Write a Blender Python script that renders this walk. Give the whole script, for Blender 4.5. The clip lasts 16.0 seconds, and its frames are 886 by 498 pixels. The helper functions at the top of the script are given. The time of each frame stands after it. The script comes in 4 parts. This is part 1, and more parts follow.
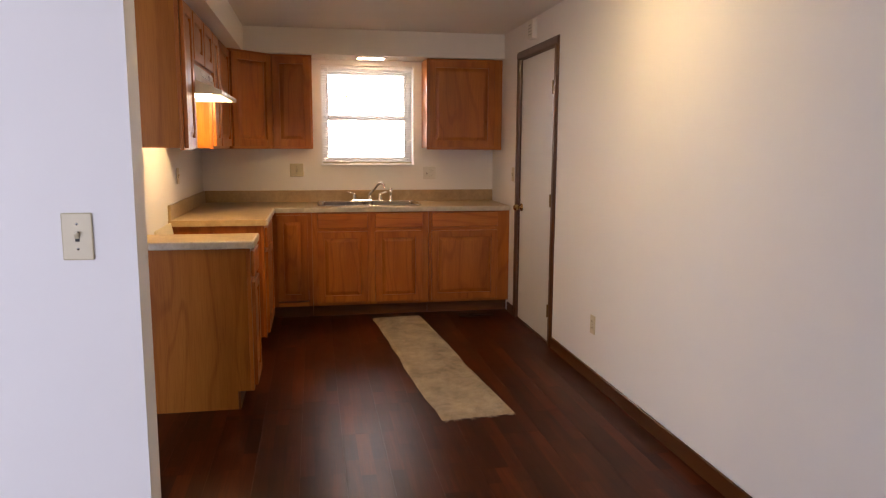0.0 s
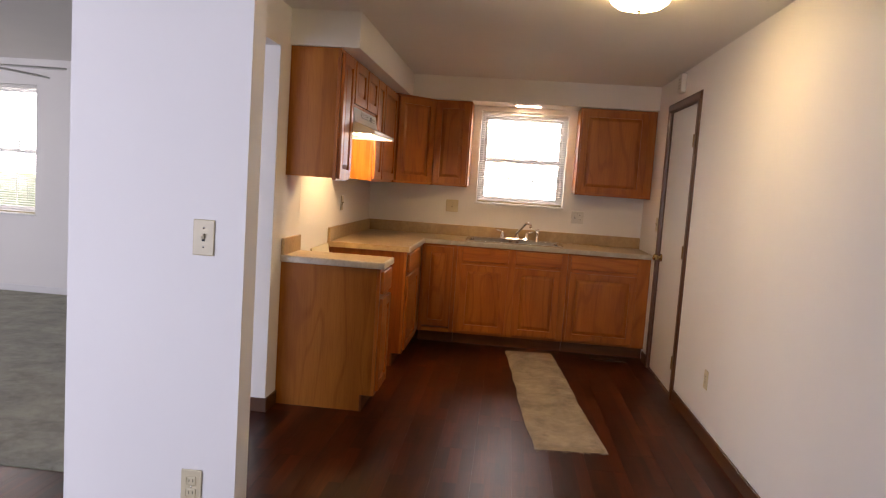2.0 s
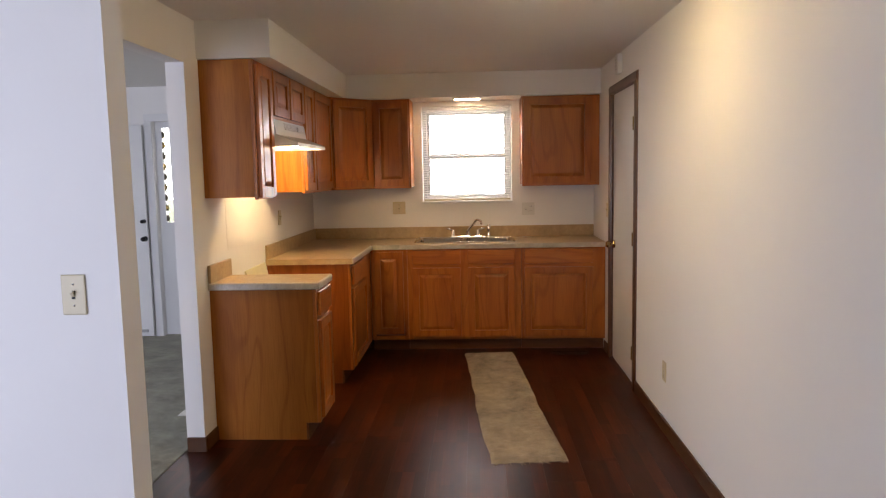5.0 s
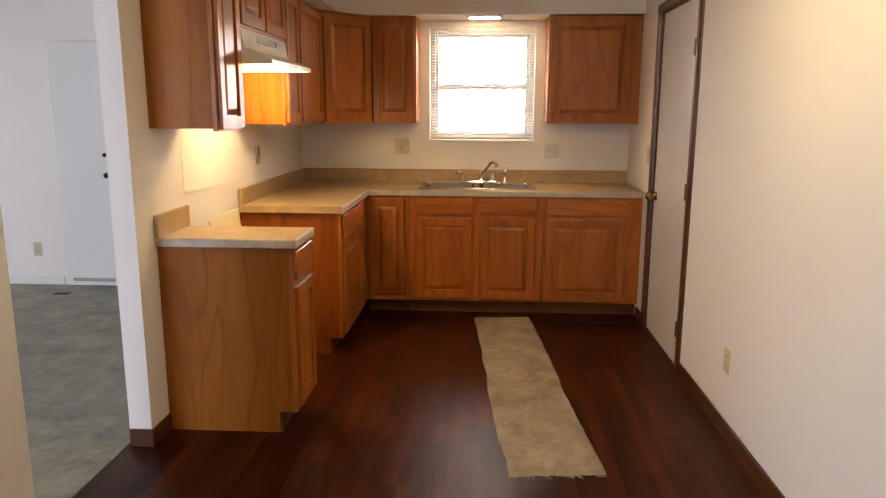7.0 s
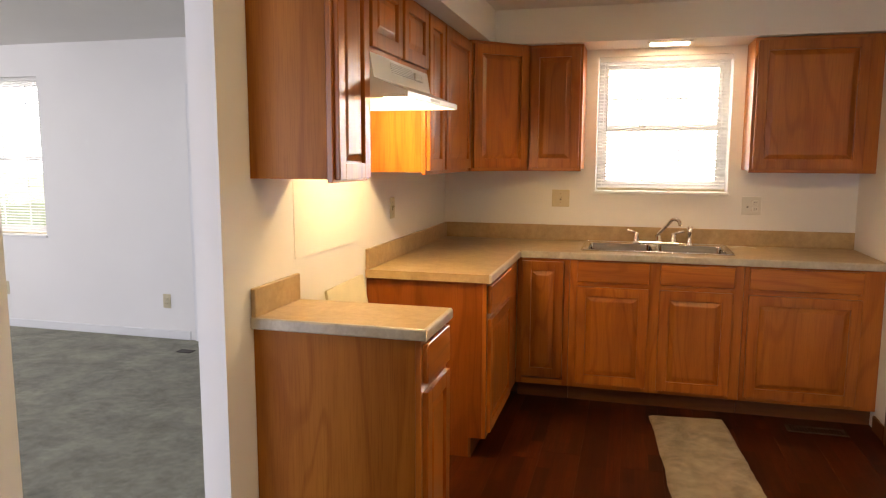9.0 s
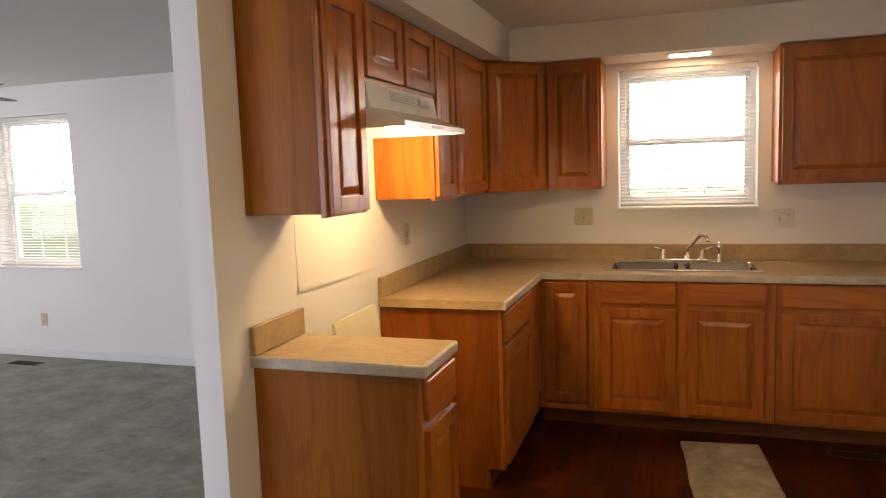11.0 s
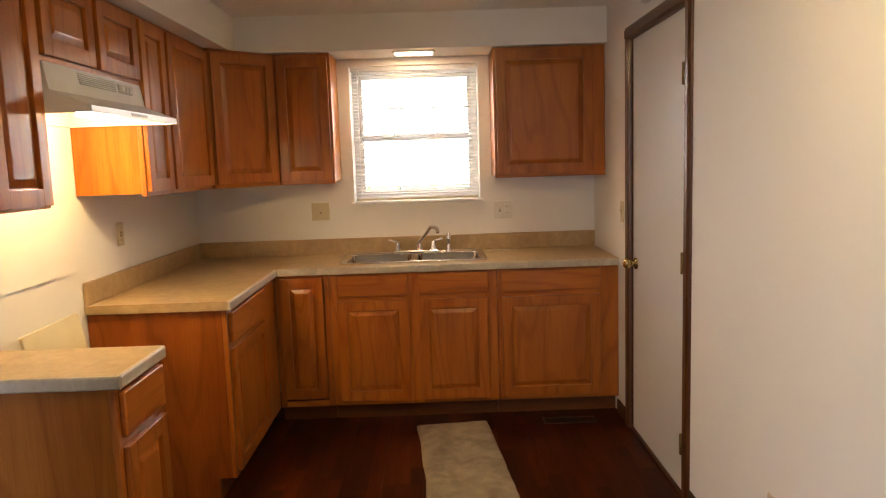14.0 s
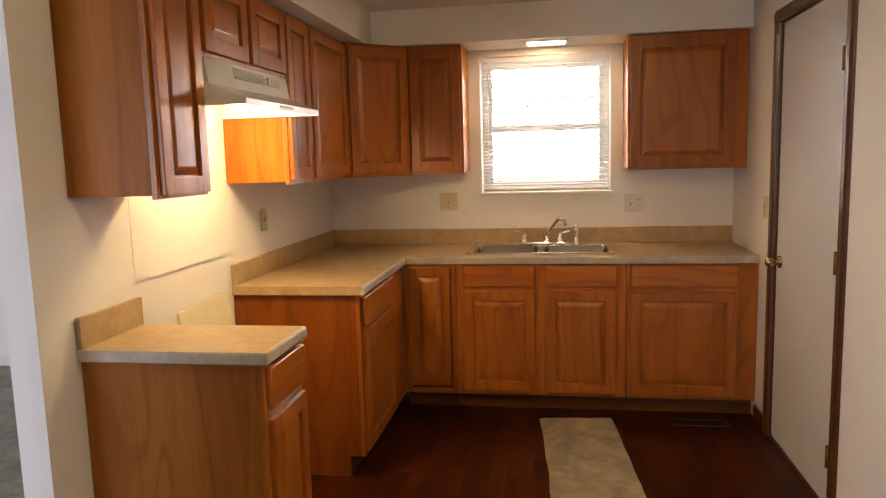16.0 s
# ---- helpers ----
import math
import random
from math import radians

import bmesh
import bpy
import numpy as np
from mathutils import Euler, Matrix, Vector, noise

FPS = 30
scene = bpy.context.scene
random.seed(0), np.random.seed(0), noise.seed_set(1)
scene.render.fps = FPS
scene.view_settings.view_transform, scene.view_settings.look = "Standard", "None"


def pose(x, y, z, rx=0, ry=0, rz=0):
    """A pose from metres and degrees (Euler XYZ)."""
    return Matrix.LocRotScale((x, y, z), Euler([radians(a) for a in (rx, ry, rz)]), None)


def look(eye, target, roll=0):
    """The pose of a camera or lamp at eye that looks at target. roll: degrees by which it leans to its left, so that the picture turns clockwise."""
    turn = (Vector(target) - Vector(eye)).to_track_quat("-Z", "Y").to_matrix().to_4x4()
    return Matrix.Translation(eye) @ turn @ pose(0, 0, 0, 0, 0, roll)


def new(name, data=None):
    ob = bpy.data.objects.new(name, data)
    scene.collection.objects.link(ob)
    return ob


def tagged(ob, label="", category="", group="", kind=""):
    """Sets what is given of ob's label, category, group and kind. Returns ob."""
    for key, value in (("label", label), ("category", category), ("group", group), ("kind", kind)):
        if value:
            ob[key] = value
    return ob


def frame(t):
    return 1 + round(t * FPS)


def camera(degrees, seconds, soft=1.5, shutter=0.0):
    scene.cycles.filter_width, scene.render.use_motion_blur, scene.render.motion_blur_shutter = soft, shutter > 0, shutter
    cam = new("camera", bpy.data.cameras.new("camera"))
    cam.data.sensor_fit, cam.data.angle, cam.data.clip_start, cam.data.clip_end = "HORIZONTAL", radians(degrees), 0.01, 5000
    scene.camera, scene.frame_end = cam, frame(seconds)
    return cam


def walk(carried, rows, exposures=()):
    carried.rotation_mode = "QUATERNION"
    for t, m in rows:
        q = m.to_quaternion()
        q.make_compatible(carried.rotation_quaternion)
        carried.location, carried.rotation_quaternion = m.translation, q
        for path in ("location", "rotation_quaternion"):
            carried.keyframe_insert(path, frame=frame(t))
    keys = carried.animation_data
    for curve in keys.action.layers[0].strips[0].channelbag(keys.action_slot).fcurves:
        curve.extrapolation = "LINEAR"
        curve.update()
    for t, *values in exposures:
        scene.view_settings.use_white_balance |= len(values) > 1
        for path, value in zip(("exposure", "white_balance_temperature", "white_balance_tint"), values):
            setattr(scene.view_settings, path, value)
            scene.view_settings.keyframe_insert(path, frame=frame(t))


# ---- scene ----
cam = camera(64.0, 16.0, 1.2)
PATH = [
    (0, (0.948, -6.417, 1.406), (1.302, -4.470, 1.120), 0.3),
    (0.5, (1.008, -6.471, 1.417), (1.372, -4.515, 1.215), -0.7),
    (1, (1.032, -6.615, 1.456), (1.339, -4.645, 1.305), 0.5),
    (1.5, (1.114, -6.647, 1.443), (1.137, -4.659, 1.227), -1.3),
    (2, (1.333, -6.750, 1.413), (1.159, -4.766, 1.225), 3.9),
    (2.5, (1.395, -6.761, 1.431), (1.282, -4.775, 1.225), 1.0),
    (3, (1.366, -6.756, 1.440), (1.339, -4.764, 1.259), 1.7),
    (5.3, (1.529, -6.389, 1.510), (1.427, -4.403, 1.295), -1.3),
    (5.5, (1.409, -6.257, 1.454), (1.354, -4.269, 1.244), -0.2),
    (6, (1.387, -6.123, 1.450), (1.397, -4.155, 1.095), -0.8),
    (6.5, (1.448, -5.864, 1.474), (1.340, -3.891, 1.164), -0.4),
    (7, (1.452, -5.654, 1.472), (1.341, -3.694, 1.089), 0.2),
    (7.5, (1.336, -5.427, 1.442), (1.285, -3.459, 1.089), 0.7),
    (8, (1.302, -5.200, 1.461), (1.172, -3.243, 1.070), -1.4),
    (8.5, (1.281, -4.925, 1.474), (0.840, -2.996, 1.184), -0.1),
    (9, (1.258, -4.788, 1.470), (0.749, -2.871, 1.210), 0.2),
    (11.3, (1.397, -4.635, 1.523), (0.763, -2.750, 1.308), -2.0),
    (11.5, (1.406, -4.610, 1.512), (0.881, -2.693, 1.290), -1.4),
    (12, (1.477, -4.601, 1.510), (1.161, -2.643, 1.251), -1.9),
    (12.5, (1.503, -4.581, 1.492), (1.343, -2.609, 1.202), -2.1),
    (13, (1.523, -4.591, 1.486), (1.502, -2.612, 1.193), -1.9),
    (13.5, (1.537, -4.598, 1.484), (1.575, -2.616, 1.223), -1.6),
    (14, (1.549, -4.603, 1.486), (1.564, -2.618, 1.243), -1.9),
    (14.5, (1.550, -4.606, 1.483), (1.528, -2.623, 1.223), -2.1),
    (15, (1.531, -4.602, 1.480), (1.467, -2.619, 1.232), -2.2),
    (15.5, (1.520, -4.595, 1.482), (1.311, -2.622, 1.229), -1.7),
    (16, (1.500, -4.609, 1.485), (1.183, -2.651, 1.228), -1.6),
]
walk(cam, [(t, look(eye, target, roll)) for t, eye, target, roll in PATH], [(t, e, 7250 if t < 4 else 6800 if t < 6.3 else 7450, 25 if t < 4 else 19) for t, e in ((0, 0.20), (0.5, 0.54), (1, 0.58), (1.6, 0.22), (2.2, 0.18), (3, 0.26), (5.5, 0.22), (6, 0.22), (6.6, 0.32), (7.4, 0.62), (8.5, 0.74), (9.2, 0.56), (11.3, 0.24), (12.2, 0.30), (14.5, 0.34), (16, 0.34))])

# ---- daylight ----
world = bpy.data.worlds.new("world")
scene.world = world
world.use_nodes = True
wn = world.node_tree.nodes
sky = wn.new("ShaderNodeTexSky")
sky.sky_type, sky.sun_disc = "NISHITA", False
sky.sun_elevation, sky.sun_rotation = radians(50), radians(90)
wn["Background"].inputs["Strength"].default_value = 0.1
world.node_tree.links.new(sky.outputs[0], wn["Background"].inputs["Color"])

sun = new("sun", bpy.data.lights.new("sun", "SUN"))
sun.data.energy, sun.data.angle, sun.data.color = 2.0, radians(0.6), (1.0, 0.95, 0.88)
sun.matrix_world = look((20, 0, 24), (0, 0, 0))


def window_lamp(name, eye, target, w, h, watts, color):
    """An area lamp standing in for daylight in a window's opening."""
    lamp = new(name, bpy.data.lights.new(name, "AREA"))
    lamp.data.shape, lamp.data.size, lamp.data.size_y = "RECTANGLE", w, h
    lamp.data.energy, lamp.data.color = watts, color
    lamp.matrix_world = look(eye, target)
    return lamp


DAY = (0.66, 0.77, 1.0)
window_lamp("rear_daylight", (-2.0, -8.34, 1.15), (-2.0, 0, 1.15), 3.4, 2.0, 150, DAY)
# Added fill for the living room, set in an assumed, unseen side window.
window_lamp("side_fill_lamp", (-6.14, -2.2, 1.5), (0, -2.2, 1.5), 2.0, 1.3, 39, (0.82, 0.88, 1.0))

HOOD_W, SINK_W, DOME_W, OUTSIDE = 124.0, 54.0, 51.0, 12.0
WARM, DOMEC = (1.0, 0.76, 0.38), (1.0, 0.76, 0.33)

# ---- room sizes ----
W = 2.578           # kitchen width, left wall at x = 0, window wall at y = 0
CEIL, CEIL2 = 2.355, 2.355
SOFFIT = 2.150
UP0, UP1 = 1.380, 2.147
CT = 0.914
LIV_Y = 0.04        # living room's window wall
STUB_Y0, STUB_Y1, STUB_X = -4.60, -4.49, 0.52
OPEN_Y0, OPEN_Y1, OPEN_Z = -3.61, -2.80, 2.11

# ---- materials ----


def mat(name):
    m = bpy.data.materials.new(name)
    m.use_nodes = True
    nt = m.node_tree
    return m, nt, nt.nodes["Principled BSDF"]


def ramp(nt, stops):
    r = nt.nodes.new("ShaderNodeValToRGB")
    e = r.color_ramp.elements
    for i, (p, c) in enumerate(stops):
        if i >= len(e):
            e.new(p)
        e[i].position, e[i].color = p, (*c, 1)
    return r


def coords(nt, scale, kind="Object", jitter=0.0):
    tc, mp = nt.nodes.new("ShaderNodeTexCoord"), nt.nodes.new("ShaderNodeMapping")
    mp.inputs["Scale"].default_value = scale
    nt.links.new(tc.outputs[kind], mp.inputs["Vector"])
    if jitter:
        info, mul = nt.nodes.new("ShaderNodeObjectInfo"), nt.nodes.new("ShaderNodeMath")
        mul.operation = "MULTIPLY"
        mul.inputs[1].default_value = jitter
        nt.links.new(info.outputs["Random"], mul.inputs[0])
        nt.links.new(mul.outputs[0], mp.inputs["Location"])
    return mp


def noise_tex(nt, vec, scale, detail=3.0, rough=0.55, distort=0.0):
    n = nt.nodes.new("ShaderNodeTexNoise")
    n.inputs["Scale"].default_value, n.inputs["Detail"].default_value = scale, detail
    n.inputs["Roughness"].default_value, n.inputs["Distortion"].default_value = rough, distort
    if vec:
        nt.links.new(vec.outputs[0], n.inputs["Vector"])
    return n


def bump(nt, bsdf, height, strength, dist=0.002, after=None):
    b = nt.nodes.new("ShaderNodeBump")
    b.inputs["Strength"].default_value, b.inputs["Distance"].default_value = strength, dist
    nt.links.new(height, b.inputs["Height"])
    if after:
        nt.links.new(after.outputs[0], b.inputs["Normal"])
    nt.links.new(b.outputs[0], bsdf.inputs["Normal"])
    return b


def mix(nt, fac, a, b, mode="MIX"):
    m = nt.nodes.new("ShaderNodeMix")
    m.data_type, m.blend_type = "RGBA", mode
    for sock, v in ((m.inputs[0], fac), (m.inputs[6], a), (m.inputs[7], b)):
        if isinstance(v, (int, float)):
            sock.default_value = v
        elif isinstance(v, tuple):
            sock.default_value = (*v, 1)
        else:
            nt.links.new(v, sock)
    return m.outputs[2]


def paint(name, color, rough=0.6, grain=180, strength=0.12, blot=0.04):
    m, nt, b = mat(name)
    v = coords(nt, (1, 1, 1))
    n1, n2 = noise_tex(nt, v, 1.3, 4), noise_tex(nt, v, grain, 2)
    dark = tuple(c * (1 - blot * 2) for c in color)
    nt.links.new(mix(nt, n1.outputs[0], color, dark), b.inputs["Base Color"])
    b.inputs["Roughness"].default_value = rough
    bump(nt, b, n2.outputs[0], strength, 0.0012)
    return m


def oak(name, along, tone=1.0, rough=0.32, gold=1.0, coat=0.32):
    """Honey-stained oak; along: the axis that the grain follows."""
    m, nt, b = mat(name)
    s = [1.0, 1.0, 1.0]
    s["xyz".index(along)] = 0.10
    v = coords(nt, s, jitter=11.0)
    s2 = [1.0, 1.0, 1.0]
    s2["xyz".index(along)] = 0.17
    field = noise_tex(nt, coords(nt, s2, jitter=17.0), 4.6, 1.3, 0.4, 0.25)
    mul, sine = nt.nodes.new("ShaderNodeMath"), nt.nodes.new("ShaderNodeMath")
    mul.operation, sine.operation = "MULTIPLY", "SINE"
    mul.inputs[1].default_value = 48.0
    nt.links.new(field.outputs[0], mul.inputs[0])
    nt.links.new(mul.outputs[0], sine.inputs[0])
    wob = noise_tex(nt, v, 6.0, 4, 0.6)
    f = [230.0, 230.0, 230.0]
    f["xyz".index(along)] = 6.0
    pores = noise_tex(nt, coords(nt, f, jitter=5.0), 1.0, 3, 0.6)
    c = [(0.540, 0.188, 0.031), (0.446, 0.138, 0.021), (0.318, 0.085, 0.012)]
    c = [(k[0] * tone, k[1] * tone * gold, k[2] * tone) for k in c]
    r = ramp(nt, [(0.25, c[2]), (0.5, c[1]), (0.78, c[0])])
    rings = ramp(nt, [(0.0, (0.60, 0.60, 0.60)), (0.20, (0.97, 0.97, 0.97)), (1.0, (1, 1, 1))])
    half = nt.nodes.new("ShaderNodeMath")
    half.operation = "MULTIPLY_ADD"
    half.inputs[1].default_value, half.inputs[2].default_value = 0.5, 0.5
    nt.links.new(sine.outputs[0], half.inputs[0])
    nt.links.new(half.outputs[0], rings.inputs[0])
    nt.links.new(mix(nt, 0.75, wob.outputs[0], rings.outputs[0], "MULTIPLY"), r.inputs[0])
    pr = ramp(nt, [(0.36, (0.86, 0.83, 0.78)), (0.52, (1, 1, 1))])
    nt.links.new(pores.outputs[0], pr.inputs[0])
    info = nt.nodes.new("ShaderNodeObjectInfo")
    tint = ramp(nt, [(0.0, (0.86, 0.84, 0.82)), (1.0, (1.06, 1.05, 1.02))])
    nt.links.new(info.outputs["Random"], tint.inputs[0])
    col = mix(nt, 1.0, r.outputs[0], pr.outputs[0], "MULTIPLY")
    nt.links.new(mix(nt, 1.0, col, tint.outputs[0], "MULTIPLY"), b.inputs["Base Color"])
    b.inputs["Roughness"].default_value = rough
    b.inputs["Coat Weight"].default_value, b.inputs["Coat Roughness"].default_value = coat, 0.20
    b.inputs["Specular IOR Level"].default_value = 0.2 + coat * 0.5
    bump(nt, b, pores.outputs[0], 0.10, 0.001)
    return m


def plain(name, color, rough=0.5, metal=0.0, grain=60.0, var=0.08, strength=0.05):
    m, nt, b = mat(name)
    n = noise_tex(nt, coords(nt, (1, 1, 1)), grain, 3)
    nt.links.new(mix(nt, n.outputs[0], color, tuple(c * (1 - 2 * var) for c in color)), b.inputs["Base Color"])
    b.inputs["Roughness"].default_value, b.inputs["Metallic"].default_value = rough, metal
    if strength:
        bump(nt, b, n.outputs[0], strength, 0.0008)
    return m


def glow(name, color, strength):
    m, nt, b = mat(name)
    b.inputs["Base Color"].default_value = (*color, 1)
    b.inputs["Emission Color"].default_value = (*color, 1)
    b.inputs["Emission Strength"].default_value = strength
    b.inputs["Roughness"].default_value = 0.4
    return m


WALL = paint("wall_paint", (0.83, 0.815, 0.785), 0.62)
CEILING = paint("ceiling_paint", (0.79, 0.77, 0.74), 0.8, 90, 0.35, 0.05)
TRIMW = paint("white_trim_paint", (0.78, 0.78, 0.77), 0.4, 60, 0.04)
VINYL = paint("window_vinyl", (0.88, 0.88, 0.87), 0.35, 60, 0.03)
DOORW = paint("door_paint", (0.66, 0.655, 0.64), 0.42, 70, 0.05, 0.05)
OAKV, OAKH, OAKY = oak("oak_upright", "z"), oak("oak_level", "x"), oak("oak_deep", "y")
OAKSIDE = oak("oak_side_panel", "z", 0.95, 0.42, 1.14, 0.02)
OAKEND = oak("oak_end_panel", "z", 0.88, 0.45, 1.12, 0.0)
# Darkened copy of the end-panel oak: range gap's shade put into its colour.
OAKSHADE = oak("oak_gap_panel_shaded", "z", 0.58, 0.40, 0.86, 0.03)
DARKWOOD = oak("dark_stained_trim", "z", 0.21, 0.4)
DARKWOODY = oak("dark_stained_board", "y", 0.18, 0.45)
TOE = oak("toe_board", "x", 0.36, 0.5)
BRASS = plain("brass", (0.60, 0.44, 0.20), 0.24, 1.0, 40, 0.05, 0)
AGED = plain("aged_brass", (0.26, 0.17, 0.07), 0.42, 1.0, 60, 0.12, 0)
CHROME = plain("chrome", (0.82, 0.82, 0.82), 0.08, 1.0, 30, 0.02, 0)
DARKMETAL = plain("dark_metal", (0.03, 0.03, 0.03), 0.4, 0.6)
IVORY = plain("ivory_plastic", (0.62, 0.54, 0.36), 0.38, 0, 30, 0.04, 0)
WHITEP = plain("white_plastic", (0.72, 0.71, 0.66), 0.38, 0, 30, 0.04, 0)
HOODM = plain("hood_enamel", (0.86, 0.85, 0.82), 0.25, 0, 12, 0.04, 0.02)
HOODIN = plain("hood_grille", (0.42, 0.40, 0.36), 0.5)
HOODPL = plain("hood_control_plate", (0.58, 0.57, 0.54), 0.4)


def slat_mat():
    """Thin vinyl that lets some daylight through."""
    m, nt, b = mat("slat_vinyl")
    n = noise_tex(nt, coords(nt, (1, 1, 1)), 15, 3)
    c = mix(nt, n.outputs[0], (0.88, 0.87, 0.85), (0.82, 0.81, 0.79))
    nt.links.new(c, b.inputs["Base Color"])
    b.inputs["Roughness"].default_value = 0.45
    tr, mx = nt.nodes.new("ShaderNodeBsdfTranslucent"), nt.nodes.new("ShaderNodeMixShader")
    nt.links.new(c, tr.inputs["Color"])
    mx.inputs[0].default_value = 0.34
    nt.links.new(b.outputs[0], mx.inputs[1])
    nt.links.new(tr.outputs[0], mx.inputs[2])
    nt.links.new(mx.outputs[0], nt.nodes["Material Output"].inputs["Surface"])
    return m


SLAT = slat_mat()
CREAM = plain("cream_board", (0.78, 0.70, 0.48), 0.6, 0, 9, 0.08, 0.1)
PATCH = paint("panel_sheet", (0.81, 0.79, 0.755), 0.6, 120, 0.08, 0.03)
VENT = plain("register_metal", (0.05, 0.035, 0.025), 0.5, 0.3)
SLOT = plain("slot_black", (0.01, 0.01, 0.01), 0.6)
LAWN = plain("lawn", (0.07, 0.12, 0.03), 0.9, 0, 6, 0.2, 0.3)


def steel_mat(name="brushed_steel", rough=0.27, steel_tone=1.0):
    m, nt, b = mat(name)
    n = noise_tex(nt, coords(nt, (4, 220, 220)), 1.0, 2)
    r = ramp(nt, [(0.3, (0.66 * steel_tone, 0.65 * steel_tone, 0.63 * steel_tone)), (0.7, (0.84 * steel_tone, 0.83 * steel_tone, 0.81 * steel_tone))])
    nt.links.new(n.outputs[0], r.inputs[0])
    nt.links.new(r.outputs[0], b.inputs["Base Color"])
    b.inputs["Metallic"].default_value, b.inputs["Roughness"].default_value = 1.0, rough
    bump(nt, b, n.outputs[0], 0.04, 0.0005)
    return m


STEEL = steel_mat("brushed_steel", 0.2, 1.08)
# Same steel as the rim, darkened to paint in the shade inside the bowls.
BOWLSHADE = steel_mat("bowl_steel_shaded", 0.2, 0.72)


def laminate_mat():
    m, nt, b = mat("laminate_top")
    v = coords(nt, (1, 1, 1))
    n1, n2, n3 = noise_tex(nt, v, 5, 5, 0.6, 1.2), noise_tex(nt, v, 38, 4, 0.6), noise_tex(nt, v, 320, 2)
    r1 = ramp(nt, [(0.3, (0.395, 0.270, 0.136)), (0.5, (0.460, 0.322, 0.168)), (0.72, (0.525, 0.378, 0.208))])
    nt.links.new(n1.outputs[0], r1.inputs[0])
    r2 = ramp(nt, [(0.35, (0.80, 0.76, 0.72)), (0.6, (1, 1, 1))])
    nt.links.new(n2.outputs[0], r2.inputs[0])
    c = mix(nt, 0.55, r1.outputs[0], r2.outputs[0], "MULTIPLY")
    r3 = ramp(nt, [(0.35, (0.86, 0.84, 0.82)), (0.55, (1, 1, 1))])
    nt.links.new(n3.outputs[0], r3.inputs[0])
    nt.links.new(mix(nt, 0.6, c, r3.outputs[0], "MULTIPLY"), b.inputs["Base Color"])
    b.inputs["Roughness"].default_value = 0.36
    bump(nt, b, n3.outputs[0], 0.04, 0.0005)
    return m


def edge_mat():
    m, nt, b = mat("laminate_edge")
    v = coords(nt, (1, 1, 1))
    n1, n2 = noise_tex(nt, v, 9, 5, 0.6, 1.5), noise_tex(nt, v, 70, 3)
    r = ramp(nt, [(0.3, (0.40, 0.34, 0.26)), (0.7, (0.62, 0.57, 0.48))])
    nt.links.new(mix(nt, 0.3, n1.outputs[0], n2.outputs[0]), r.inputs[0])
    nt.links.new(r.outputs[0], b.inputs["Base Color"])
    b.inputs["Roughness"].default_value = 0.3
    return m


LAMINATE = laminate_mat()
EDGE = edge_mat()


def plank_mat():
    m, nt, b = mat("dark_laminate_plank")
    v = coords(nt, (1, 0.07, 1), jitter=9.0)
    g1, g2 = noise_tex(nt, v, 16, 3, 0.5, 0.1), noise_tex(nt, coords(nt, (170, 5, 1), jitter=4.0), 1, 3)
    r = ramp(nt, [(0.28, (0.020, 0.0038, 0.0012)), (0.5, (0.048, 0.0096, 0.0026)), (0.74, (0.088, 0.0196, 0.0055))])
    nt.links.new(mix(nt, 0.35, g1.outputs[0], g2.outputs[0]), r.inputs[0])
    # printed strips: three side by side in each plank
    tc = nt.nodes.new("ShaderNodeTexCoord")
    swap = nt.nodes.new("ShaderNodeMapping")
    swap.inputs["Rotation"].default_value = (0, 0, radians(90))
    nt.links.new(tc.outputs["Object"], swap.inputs["Vector"])
    info = nt.nodes.new("ShaderNodeObjectInfo")
    off = nt.nodes.new("ShaderNodeVectorMath")
    off.operation = "SCALE"
    off.inputs[0].default_value = (3.7, 0.0, 0.0)
    nt.links.new(info.outputs["Random"], off.inputs["Scale"])
    addv = nt.nodes.new("ShaderNodeVectorMath")
    nt.links.new(swap.outputs[0], addv.inputs[0])
    nt.links.new(off.outputs[0], addv.inputs[1])
    brick = nt.nodes.new("ShaderNodeTexBrick")
    brick.inputs["Color1"].default_value, brick.inputs["Color2"].default_value = (0.52, 0.50, 0.48, 1), (1.50, 1.46, 1.42, 1)
    brick.inputs["Mortar"].default_value = (0.5, 0.5, 0.5, 1)
    brick.inputs["Scale"].default_value, brick.inputs["Mortar Size"].default_value = 1.0, 0.0
    brick.inputs["Brick Width"].default_value, brick.inputs["Row Height"].default_value = 0.43, 0.065
    brick.offset, brick.offset_frequency = 0.37, 2
    nt.links.new(addv.outputs[0], brick.inputs["Vector"])
    nt.links.new(mix(nt, 1.0, r.outputs[0], brick.outputs["Color"], "MULTIPLY"), b.inputs["Base Color"])
    wear = noise_tex(nt, coords(nt, (1, 1, 1), "Object"), 3.5, 4)
    rr = ramp(nt, [(0.3, (0.295, 0.295, 0.295)), (0.7, (0.36, 0.36, 0.36))])
    nt.links.new(wear.outputs[0], rr.inputs[0])
    nt.links.new(rr.outputs[0], b.inputs["Roughness"])
    b.inputs['Specular IOR Level'].default_value = 0.11
    return m


PLANK = plank_mat()


